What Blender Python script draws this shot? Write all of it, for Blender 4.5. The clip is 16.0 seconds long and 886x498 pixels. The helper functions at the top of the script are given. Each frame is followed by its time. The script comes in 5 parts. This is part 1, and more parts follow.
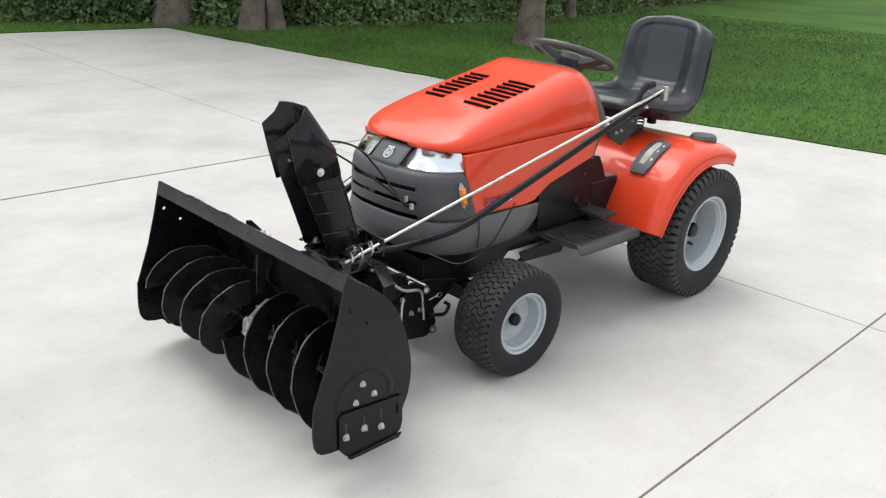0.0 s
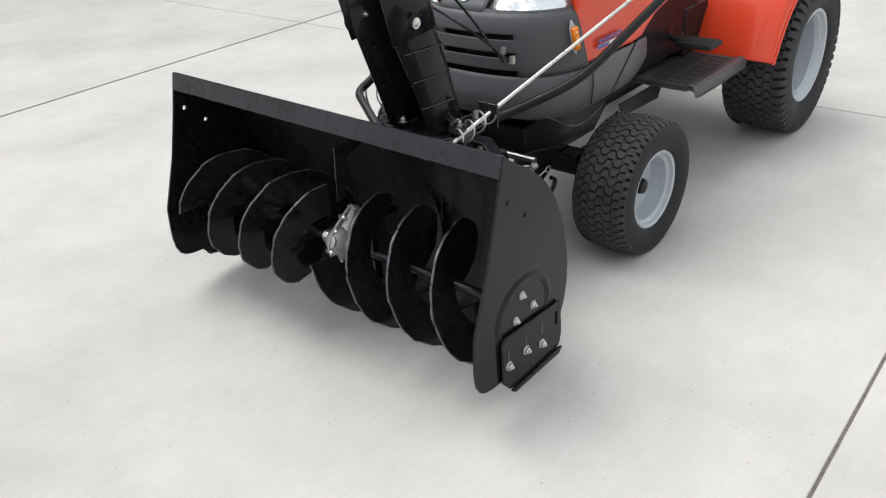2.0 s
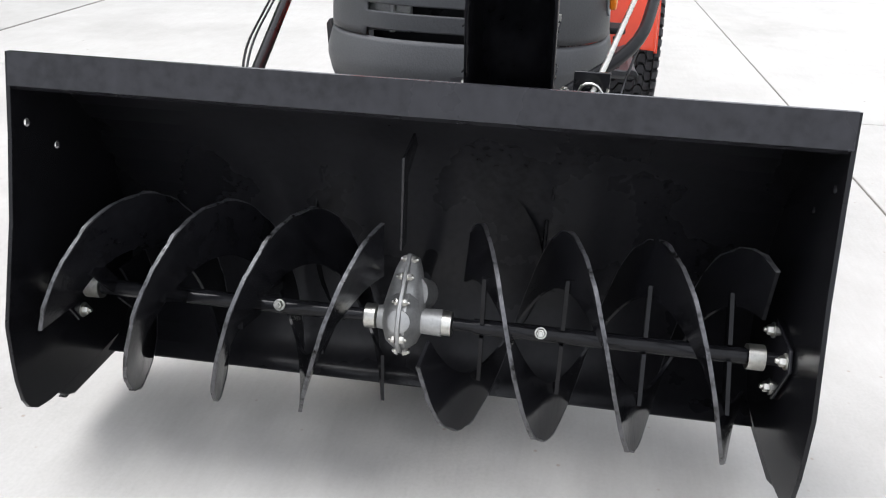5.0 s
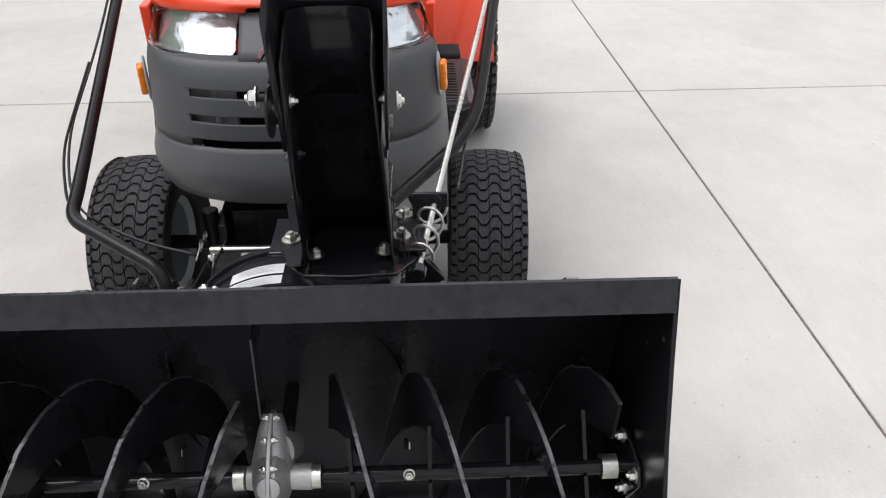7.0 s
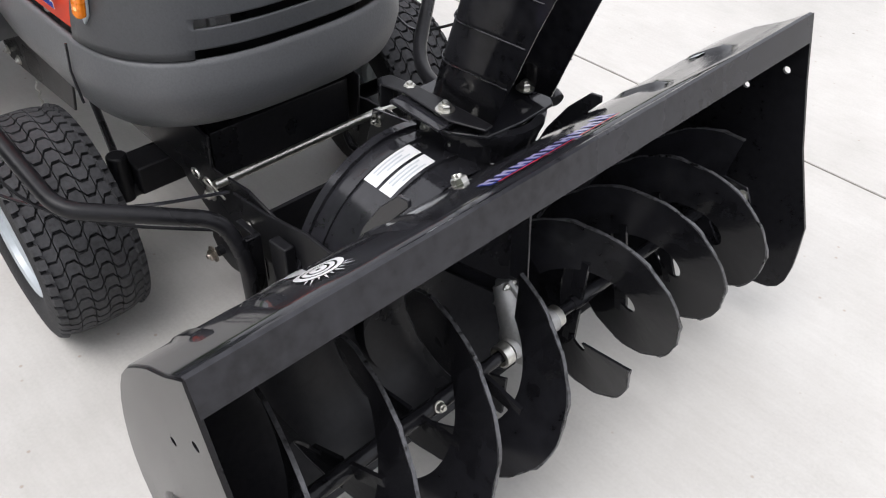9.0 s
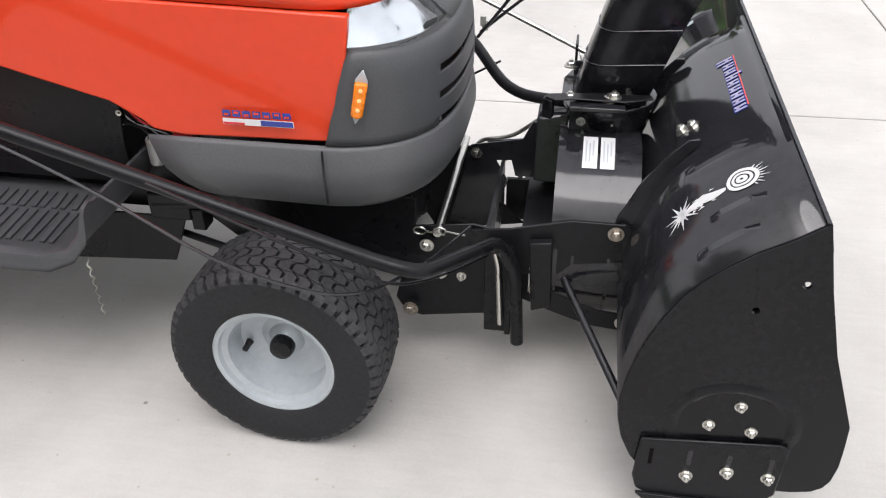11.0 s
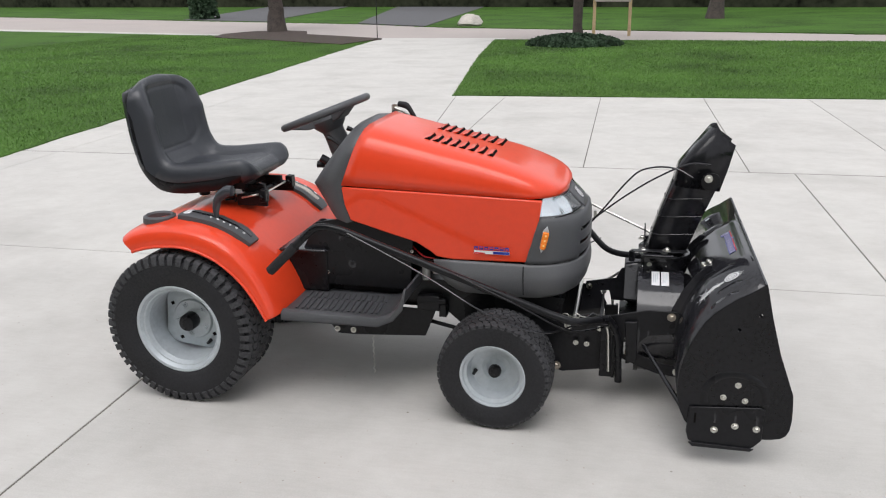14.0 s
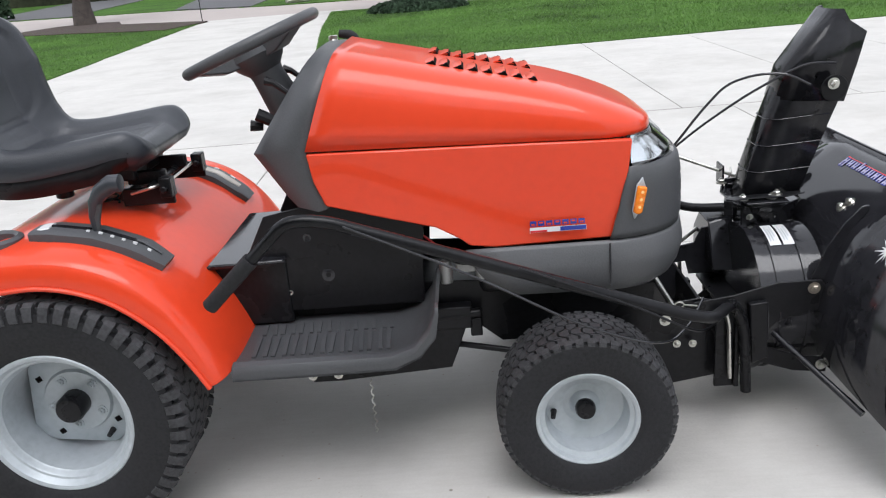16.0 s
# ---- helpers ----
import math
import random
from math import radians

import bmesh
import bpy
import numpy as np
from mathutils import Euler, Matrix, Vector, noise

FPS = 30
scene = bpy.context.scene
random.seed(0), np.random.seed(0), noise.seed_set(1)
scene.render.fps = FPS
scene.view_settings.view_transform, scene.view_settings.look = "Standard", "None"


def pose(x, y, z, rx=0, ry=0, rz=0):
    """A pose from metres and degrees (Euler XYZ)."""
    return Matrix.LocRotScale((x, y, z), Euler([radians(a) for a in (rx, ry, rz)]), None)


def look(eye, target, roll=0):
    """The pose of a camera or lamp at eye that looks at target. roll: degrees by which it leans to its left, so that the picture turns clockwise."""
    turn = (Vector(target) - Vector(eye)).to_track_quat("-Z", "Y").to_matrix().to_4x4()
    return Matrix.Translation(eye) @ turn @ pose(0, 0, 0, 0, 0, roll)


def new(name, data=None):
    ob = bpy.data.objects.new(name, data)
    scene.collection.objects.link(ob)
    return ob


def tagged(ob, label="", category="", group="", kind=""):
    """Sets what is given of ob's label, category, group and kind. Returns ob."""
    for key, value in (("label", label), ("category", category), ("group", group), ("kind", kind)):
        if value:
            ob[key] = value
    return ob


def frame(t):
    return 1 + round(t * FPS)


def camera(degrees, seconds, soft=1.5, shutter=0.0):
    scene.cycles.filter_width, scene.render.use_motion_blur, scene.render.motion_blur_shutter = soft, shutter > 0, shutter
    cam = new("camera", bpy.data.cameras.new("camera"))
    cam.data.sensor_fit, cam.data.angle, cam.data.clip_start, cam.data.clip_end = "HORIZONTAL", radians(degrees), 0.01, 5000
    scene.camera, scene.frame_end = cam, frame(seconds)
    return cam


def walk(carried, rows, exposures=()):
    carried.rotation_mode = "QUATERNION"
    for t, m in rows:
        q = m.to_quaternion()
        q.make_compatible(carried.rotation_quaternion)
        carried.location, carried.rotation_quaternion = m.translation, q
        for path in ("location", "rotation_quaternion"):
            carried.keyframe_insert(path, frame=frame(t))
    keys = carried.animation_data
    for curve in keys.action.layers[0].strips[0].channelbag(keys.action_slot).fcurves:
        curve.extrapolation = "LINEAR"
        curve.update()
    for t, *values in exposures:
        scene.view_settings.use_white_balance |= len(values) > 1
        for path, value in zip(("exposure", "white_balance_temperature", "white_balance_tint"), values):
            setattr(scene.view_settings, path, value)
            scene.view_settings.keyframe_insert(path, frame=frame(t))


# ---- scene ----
cam = camera(56.6, 16.0, soft=1.15)

PATH = [
    (0, (3.282, 2.165, 1.496), (1.975, 0.83, 0.784), 2.7),
    (0.5, (3.3, 2.13, 1.485), (2.016, 0.787, 0.746), 2.2),
    (1, (3.233, 2.008, 1.44), (1.972, 0.68, 0.636), 0.5),
    (1.5, (3.155, 1.791, 1.345), (1.921, 0.502, 0.443), -2.0),
    (2, (3.237, 1.426, 1.262), (1.928, 0.271, 0.287), -3.8),
    (2.5, (3.289, 1.071, 1.22), (1.777, 0.208, 0.236), -2.6),
    (3, (3.210, 0.721, 1.151), (1.579, 0.093, 0.178), -1.0),
    (3.5, (3.197, 0.421, 1.129), (1.484, 0.12, 0.142), 2.0),
    (4, (3.147, 0.214, 1.001), (1.395, 0.074, 0.047), 2.9),
    (4.2, (3.086, 0.214, 0.917), (1.323, 0.038, -0.011), 2.4),
    (6.3, (3.046, 0.159, 0.882), (1.242, -0.1, 0.057), 2.5),
    (6.5, (3.028, 0.177, 1.007), (1.243, 0.011, 0.119), 2.1),
    (7, (2.905, 0.217, 1.207), (1.197, 0.285, 0.169), -0.2),
    (7.5, (2.66, 0.162, 1.2), (1.065, 0.309, 0.002), -1.7),
    (8, (2.616, -0.06, 1.181), (1.129, 0.305, -0.105), -1.3),
    (8.2, (2.623, -0.199, 1.194), (1.196, 0.314, -0.109), -0.6),
    (10.3, (1.98, -1.277, 1.158), (1.508, 0.228, -0.072), 2.1),
    (10.5, (1.874, -1.335, 1.19), (1.443, 0.201, -0.016), 1.5),
    (11, (1.705, -1.536, 1.237), (1.412, 0.083, 0.101), -1.2),
    (11.5, (1.541, -1.825, 1.343), (1.397, -0.116, 0.314), -0.5),
    (12, (1.542, -2.125, 1.409), (1.332, -0.357, 0.498), -1.5),
    (12.5, (1.555, -2.42, 1.459), (1.245, -0.629, 0.624), -2.0),
    (13, (1.541, -2.722, 1.497), (1.175, -0.931, 0.686), -0.5),
    (13.5, (1.606, -2.94, 1.513), (1.182, -1.112, 0.821), -0.9),
    (14, (1.625, -3.059, 1.524), (1.191, -1.206, 0.91), -0.9),
    (14.5, (1.461, -2.999, 1.491), (1.081, -1.145, 0.844), -1.2),
    (15, (1.308, -2.843, 1.403), (1.028, -1.008, 0.658), -5.5),
    (15.5, (1.171, -2.474, 1.289), (0.93, -0.646, 0.515), -8.5),
    (16, (0.958, -2.1, 1.223), (0.886, -0.219, 0.548), -5.0),
]
walk(cam, [(t, look(eye, target, roll)) for t, eye, target, roll in PATH], [(0, 0.93, 6450, 10), (2.3, 0.82, 6420, 10), (3.5, 0.95, 6350, 12), (4.2, 1.06, 6300, 12), (6.3, 1.1, 6250, 12), (7.0, 0.77, 6450, 13), (8.2, 0.98, 6400, 13), (10.3, 1.0, 6400, 14), (12, 0.80, 6600, 14), (13.5, 0.54, 6450, 13), (14.5, 0.70, 6400, 12), (16, 0.84, 6200, 12)])

# ---- world and light ----
world = bpy.data.worlds.new("overcast")
scene.world = world
world.use_nodes = True
wn = world.node_tree.nodes
wl = world.node_tree.links
sky = wn.new("ShaderNodeTexSky")
sky.sky_type = "NISHITA"
sky.sun_disc = False
sky.sun_elevation = radians(55)
sky.sun_rotation = radians(200)
sky.dust_density = 4.0
hue = wn.new("ShaderNodeHueSaturation")
hue.inputs["Saturation"].default_value = 0.22
wl.new(sky.outputs["Color"], hue.inputs["Color"])
# cloud cover evens the sky out
cloud = wn.new("ShaderNodeMix")
cloud.data_type = "RGBA"
cloud.inputs["Factor"].default_value = 0.6
cloud.inputs["B"].default_value = (6.2, 6.35, 6.5, 1)
wl.new(hue.outputs["Color"], cloud.inputs["A"])
wl.new(cloud.outputs["Result"], wn["Background"].inputs["Color"])
wn["Background"].inputs["Strength"].default_value = 0.13
sun = new("sun", bpy.data.lights.new("sun", "SUN"))
sun.data.energy = 0.9
sun.data.angle = radians(35)
sun.data.color = (1.0, 0.985, 0.96)
sun.matrix_world = look((1.5, -2.0, 6.0), (0.6, 0.2, 0))


# ---- materials ----
def material(name, color, rough=0.5, metal=0.0, var=0.12, scales=(3.0, 90.0), bump=0.05, coat=0.0, wear=None, spec=0.5, per_object=0.0, rough_var=0.1, fine=1.0):
    """Two scales of colour change, fine relief and uneven gloss."""
    m = bpy.data.materials.new(name)
    m.use_nodes = True
    n, l = m.node_tree.nodes, m.node_tree.links
    b = n["Principled BSDF"]
    b.inputs["Metallic"].default_value = metal
    b.inputs["Coat Weight"].default_value = coat
    b.inputs["Coat Roughness"].default_value = 0.08
    b.inputs["Specular IOR Level"].default_value = spec
    tc = n.new("ShaderNodeTexCoord")
    big, small = n.new("ShaderNodeTexNoise"), n.new("ShaderNodeTexNoise")
    for k, s in ((big, scales[0]), (small, scales[1])):
        k.inputs["Scale"].default_value = s
        k.inputs["Detail"].default_value = 5
        l.new(tc.outputs["Object"], k.inputs["Vector"])
    add = n.new("ShaderNodeMath")
    add.operation = "ADD"
    l.new(big.outputs["Fac"], add.inputs[0])
    soft = n.new("ShaderNodeMapRange")
    soft.inputs["To Min"].default_value, soft.inputs["To Max"].default_value = 0.5 - 0.5 * fine, 0.5 + 0.5 * fine
    l.new(small.outputs["Fac"], soft.inputs["Value"])
    l.new(soft.outputs["Result"], add.inputs[1])
    top = add.outputs[0]
    if per_object:
        info, mul, add2 = n.new("ShaderNodeObjectInfo"), n.new("ShaderNodeMath"), n.new("ShaderNodeMath")
        mul.operation, add2.operation = "MULTIPLY_ADD", "ADD"
        mul.inputs[1].default_value, mul.inputs[2].default_value = per_object, -per_object / 2
        l.new(info.outputs["Random"], mul.inputs[0])
        l.new(top, add2.inputs[0])
        l.new(mul.outputs[0], add2.inputs[1])
        top = add2.outputs[0]
    ramp = n.new("ShaderNodeValToRGB")
    e = ramp.color_ramp.elements
    dark = wear or [c * (1 - 1.6 * var) for c in color]
    e[0].position, e[0].color = 0.62, (*dark, 1)
    e[1].position, e[1].color = 1.35, (*[min(1, c * (1 + 1.2 * var)) for c in color], 1)
    mid = e.new(0.9)
    mid.color = (*color, 1)
    half = n.new("ShaderNodeMath")
    half.operation = "MULTIPLY"
    half.inputs[1].default_value = 0.72
    e[0].position, mid.position, e[2].position = 0.5, 0.70, 0.95
    l.new(top, half.inputs[0])
    l.new(half.outputs[0], ramp.inputs["Fac"])
    l.new(ramp.outputs["Color"], b.inputs["Base Color"])
    rr = n.new("ShaderNodeMapRange")
    rr.inputs["From Min"].default_value, rr.inputs["From Max"].default_value = 0.3, 0.7
    rr.inputs["To Min"].default_value, rr.inputs["To Max"].default_value = max(0.02, rough - rough_var), min(1, rough + rough_var)
    l.new(big.outputs["Fac"], rr.inputs["Value"])
    l.new(rr.outputs["Result"], b.inputs["Roughness"])
    if bump:
        bp = n.new("ShaderNodeBump")
        bp.inputs["Strength"].default_value = bump
        bp.inputs["Distance"].default_value = 0.01
        l.new(small.outputs["Fac"], bp.inputs["Height"])
        l.new(bp.outputs["Normal"], b.inputs["Normal"])
    return m


def concrete_material():
    m = material("pale_concrete", (0.51, 0.497, 0.473), 0.85, var=0.075, scales=(1.6, 150), bump=0.02, per_object=0.14, fine=0.45, spec=0.3)
    n, l = m.node_tree.nodes, m.node_tree.links
    b = n["Principled BSDF"]
    old = b.inputs["Base Color"].links[0].from_socket
    tc = n.new("ShaderNodeTexCoord")
    # broad damp-looking stains
    st = n.new("ShaderNodeTexNoise")
    st.inputs["Scale"].default_value, st.inputs["Detail"].default_value, st.inputs["Distortion"].default_value = 1.1, 9, 0.3
    mp = n.new("ShaderNodeMapping")
    mp.inputs["Scale"].default_value = (0.9, 1.1, 1)
    l.new(tc.outputs["Object"], mp.inputs["Vector"])
    l.new(mp.outputs["Vector"], st.inputs["Vector"])
    r = n.new("ShaderNodeValToRGB")
    r.color_ramp.elements[0].position, r.color_ramp.elements[0].color = 0.48, (1, 1, 1, 1)
    r.color_ramp.elements[1].position, r.color_ramp.elements[1].color = 0.74, (0.85, 0.845, 0.84, 1)
    l.new(st.outputs["Fac"], r.inputs["Fac"])
    # pits and specks
    sp = n.new("ShaderNodeTexVoronoi")
    sp.inputs["Scale"].default_value = 5
    l.new(tc.outputs["Object"], sp.inputs["Vector"])
    r2 = n.new("ShaderNodeValToRGB")
    r2.color_ramp.elements[0].position, r2.color_ramp.elements[0].color = 0.012, (0.45, 0.42, 0.38, 1)
    r2.color_ramp.elements[1].position, r2.color_ramp.elements[1].color = 0.030, (1, 1, 1, 1)
    l.new(sp.outputs["Distance"], r2.inputs["Fac"])
    # hand-sized mottling
    mo = n.new("ShaderNodeTexNoise")
    mo.inputs["Scale"].default_value, mo.inputs["Detail"].default_value, mo.inputs["Roughness"].default_value = 7.0, 8, 0.68
    l.new(tc.outputs["Object"], mo.inputs["Vector"])
    r3 = n.new("ShaderNodeValToRGB")
    r3.color_ramp.elements[0].position, r3.color_ramp.elements[0].color = 0.30, (0.915, 0.91, 0.905, 1)
    r3.color_ramp.elements[1].position, r3.color_ramp.elements[1].color = 0.62, (1.0, 1.0, 1.0, 1)
    l.new(mo.outputs["Fac"], r3.inputs["Fac"])
    # broom streaks
    br = n.new("ShaderNodeTexNoise")
    br.inputs["Scale"].default_value, br.inputs["Detail"].default_value, br.inputs["Roughness"].default_value = 1.0, 4, 0.6
    mb = n.new("ShaderNodeMapping")
    mb.inputs["Scale"].default_value = (9.0, 70.0, 1.0)
    mb.inputs["Rotation"].default_value = (0, 0, 0.05)
    l.new(tc.outputs["Object"], mb.inputs["Vector"])
    l.new(mb.outputs["Vector"], br.inputs["Vector"])
    r4 = n.new("ShaderNodeValToRGB")
    r4.color_ramp.elements[0].position, r4.color_ramp.elements[0].color = 0.33, (0.965, 0.963, 0.96, 1)
    r4.color_ramp.elements[1].position, r4.color_ramp.elements[1].color = 0.60, (1.0, 1.0, 1.0, 1)
    l.new(br.outputs["Fac"], r4.inputs["Fac"])
    # small rust-brown flecks
    fl = n.new("ShaderNodeTexVoronoi")
    fl.inputs["Scale"].default_value = 17
    l.new(tc.outputs["Object"], fl.inputs["Vector"])
    r5 = n.new("ShaderNodeValToRGB")
    r5.color_ramp.elements[0].position, r5.color_ramp.elements[0].color = 0.03, (0.80, 0.72, 0.66, 1)
    r5.color_ramp.elements[1].position, r5.color_ramp.elements[1].color = 0.075, (1, 1, 1, 1)
    l.new(fl.outputs["Distance"], r5.inputs["Fac"])
    out = old
    for k in (r, r2, r3, r4, r5):
        mix = n.new("ShaderNodeMix")
        mix.data_type, mix.blend_type = "RGBA", "MULTIPLY"
        mix.inputs["Factor"].default_value = 1.0
        l.new(out, mix.inputs["A"])
        l.new(k.outputs["Color"], mix.inputs["B"])
        out = mix.outputs["Result"]
    l.new(out, b.inputs["Base Color"])
    return m


def clear_material(name, color, rough=0.03):
    m = bpy.data.materials.new(name)
    m.use_nodes = True
    b = m.node_tree.nodes["Principled BSDF"]
    b.inputs["Base Color"].default_value = (*color, 1)
    b.inputs["Roughness"].default_value = rough
    b.inputs["Transmission Weight"].default_value = 1.0
    b.inputs["IOR"].default_value = 1.2
    return m


M = dict(
    concrete=concrete_material(),
    # near-black fill that puts the shade of vents, slots and holes into colour
    gap=material("painted_opening", (0.006, 0.005, 0.005), 0.9, var=0.2, scales=(6, 60), bump=0, spec=0.05),
    joint=material("joint_filler", (0.115, 0.105, 0.09), 0.95, var=0.3, scales=(4, 80)),
    soil=material("soil", (0.07, 0.055, 0.04), 0.95, var=0.3, scales=(2, 40), bump=0.4),
    grass=material("lawn_grass", (0.050, 0.106, 0.021), 0.9, var=0.42, scales=(0.5, 22), bump=0.9, spec=0.08),
    blade=material("grass_blade", (0.094, 0.186, 0.038), 0.6, var=0.36, scales=(0.5, 14), bump=0, spec=0.3),
    orange=material("orange_paint", (0.70, 0.052, 0.014), 0.45, var=0.03, scales=(2, 40), bump=0.006, coat=0.55, rough_var=0.05, spec=0.25),
    grey=material("grey_plastic", (0.062, 0.064, 0.069), 0.48, var=0.1, scales=(3, 260), bump=0.08),
    # grey plastic made lighter, painting in the sky light on this upward-facing panel
    cowl=material("lit_grey_plastic", (0.088, 0.090, 0.095), 0.46, var=0.1, scales=(3, 260), bump=0.08),
    black=material("black_gloss_paint", (0.017, 0.017, 0.020), 0.10, var=0.25, scales=(5, 40), bump=0.014, rough_var=0.05),
    satin=material("black_satin_paint", (0.010, 0.010, 0.0115), 0.31, var=0.25, scales=(5, 80), bump=0.03, spec=0.22),
    plate=material("black_plate_paint", (0.0085, 0.0085, 0.010), 0.19, var=0.25, scales=(5, 80), bump=0.015, spec=0.25, rough_var=0.05),
    # satin black raised for the housing's inside, where it stands in for light
    inner=material("black_inside_lifted", (0.0165, 0.0165, 0.019), 0.30, var=0.25, scales=(5, 80), bump=0.02, spec=0.25),
    dull=material("black_dull_paint", (0.024, 0.024, 0.028), 0.26, var=0.25, scales=(5, 60), bump=0.02, spec=0.28, rough_var=0.08),
    flight=material("black_flight_paint", (0.011, 0.011, 0.013), 0.15, var=0.3, scales=(14, 50), bump=0.05, spec=0.24, rough_var=0.08),
    rubber=material("tyre_rubber", (0.015, 0.015, 0.017), 0.70, var=0.3, scales=(6, 130), bump=0.15, spec=0.35),
    tread=material("tyre_tread_rubber", (0.040, 0.040, 0.043), 0.72, var=0.3, scales=(8, 130), bump=0.12, spec=0.35),
    rim=material("silver_rim_paint", (0.43, 0.465, 0.49), 0.42, metal=0.25, var=0.07, scales=(5, 60), bump=0.03),
    # worn edge made paler, so the flights' glint is partly in the colour
    worn=material("worn_glint_steel", (0.075, 0.075, 0.08), 0.34, metal=0.3, var=0.62, scales=(38, 160), bump=0.15),
    zinc=material("zinc_steel", (0.62, 0.61, 0.57), 0.32, metal=1.0, var=0.15, scales=(12, 150), bump=0.04),
    brass=material("yellow_zinc", (0.40, 0.36, 0.31), 0.40, metal=1.0, var=0.2, scales=(20, 150), bump=0.04),
    alu=material("cast_aluminium", (0.42, 0.42, 0.415), 0.5, metal=0.7, var=0.10, scales=(20, 190), bump=0.07),
    vinyl=material("black_vinyl", (0.030, 0.033, 0.040), 0.33, var=0.12, scales=(4, 300), bump=0.12, rough_var=0.06),
    amber=material("amber_plastic", (0.85, 0.22, 0.01), 0.25, var=0.1, scales=(30, 120), bump=0.02),
    # pale colour standing in for the shine of the lamp's small diodes
    dot=material("lit_amber", (0.95, 0.62, 0.25), 0.2, var=0.05, scales=(30, 90), bump=0),
    chrome=material("reflector", (0.70, 0.73, 0.76), 0.13, metal=0.85, var=0.05, scales=(14, 40), bump=0.25),
    white=material("white_print", (0.70, 0.70, 0.71), 0.16, var=0.04, scales=(8, 90), bump=0),
    blue=material("blue_print", (0.03, 0.05, 0.28), 0.16, var=0.1, scales=(8, 90), bump=0),
    lilac=material("lilac_print", (0.33, 0.31, 0.50), 0.16, var=0.06, scales=(8, 90), bump=0),
    red=material("red_print", (0.65, 0.04, 0.05), 0.16, var=0.1, scales=(8, 90), bump=0),
    bark=material("tree_bark", (0.145, 0.12, 0.10), 0.95, var=0.4, scales=(6, 45), bump=0.9),
    leaf=material("tree_leaf", (0.075, 0.15, 0.03), 0.6, var=0.4, scales=(0.7, 9), bump=0, spec=0.3),
    darkleaf=material("dark_undergrowth", (0.15, 0.215, 0.09), 0.7, var=0.5, scales=(0.7, 7), bump=0, spec=0.2),
    evergreen=material("dark_evergreen", (0.035, 0.062, 0.034), 0.7, var=0.5, scales=(2, 14), bump=0, spec=0.2),
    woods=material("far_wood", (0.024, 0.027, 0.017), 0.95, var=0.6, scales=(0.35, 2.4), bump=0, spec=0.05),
    darkbark=material("dark_bark", (0.060, 0.048, 0.042), 0.95, var=0.4, scales=(6, 45), bump=0.9),
    mulch=material("brown_mulch", (0.042, 0.027, 0.021), 0.95, var=0.4, scales=(3, 50), bump=0.8),
    street=material("pinkish_street", (0.36, 0.32, 0.30), 0.9, var=0.08, scales=(0.4, 40), bump=0.1),
    asphalt=material("asphalt", (0.09, 0.09, 0.095), 0.9, var=0.15, scales=(0.6, 60), bump=0.15),
    timber=material("pale_timber", (0.42, 0.31, 0.18), 0.8, var=0.15, scales=(3, 40), bump=0.1),
    stone=material("pale_boulder", (0.45, 0.42, 0.38), 0.9, var=0.2, scales=(3, 30), bump=0.4),
    lens=clear_material("clear_lens", (0.97, 0.98, 0.98)),
)


# ---- mesh helpers ----
def grp(*parts):
    """Join (verts, faces) pairs into one."""
    V, F = [], []
    for v, f in parts:
        o = len(V)
        V.extend(tuple(p) for p in v)
        F.extend([tuple(i + o for i in q) for q in f])
    return V, F


def xf(g, m):
    return [tuple(m @ Vector(p)) for p in g[0]], g[1]


def box(c, s):
    x, y, z = (k / 2 for k in s)
    V = [(c[0] + i * x, c[1] + j * y, c[2] + k * z) for i in (-1, 1) for j in (-1, 1) for k in (-1, 1)]
    return V, [(0, 1, 3, 2), (4, 6, 7, 5), (0, 4, 5, 1), (2, 3, 7, 6), (0, 2, 6, 4), (1, 5, 7, 3)]


def loft(rings, ring_closed=True, caps=True, along_closed=False):
    n = len(rings[0])
    V = [tuple(p) for r in rings for p in r]
    F = []
    m = len(rings)
    for i in range(m if along_closed else m - 1):
        a, b = i * n, ((i + 1) % m) * n
        for j in range(n if ring_closed else n - 1):
            k = (j + 1) % n
            F.append((a + j, a + k, b + k, b + j))
    if caps and not along_closed and ring_closed:
        F.append(tuple(reversed(range(n))))
        F.append(tuple((m - 1) * n + j for j in range(n)))
    return V, F


def lathe(profile, n=32, closed=False, m=Matrix.Identity(4)):
    """Turn (radius, height along y) about the y axis."""
    rings = []
    for j in range(n):
        a = 2 * math.pi * j / n
        rings.append([tuple(m @ Vector((r * math.cos(a), h, r * math.sin(a)))) for r, h in profile])
    return loft(rings, ring_closed=closed, caps=False, along_closed=True)


def rounded(pts, rad=0.05, seg=5):
    """Round the corners of a polyline."""
    pts = [Vector(p) for p in pts]
    out = [pts[0]]
    for a, b, c in zip(pts, pts[1:], pts[2:]):
        r = min(rad, (a - b).length * 0.45, (c - b).length * 0.45)
        p, q = b + (a - b).normalized() * r, b + (c - b).normalized() * r
        for k in range(seg + 1):
            t = k / seg
            out.append((1 - t) ** 2 * p + 2 * t * (1 - t) * b + t * t * q)
    return out + [pts[-1]]


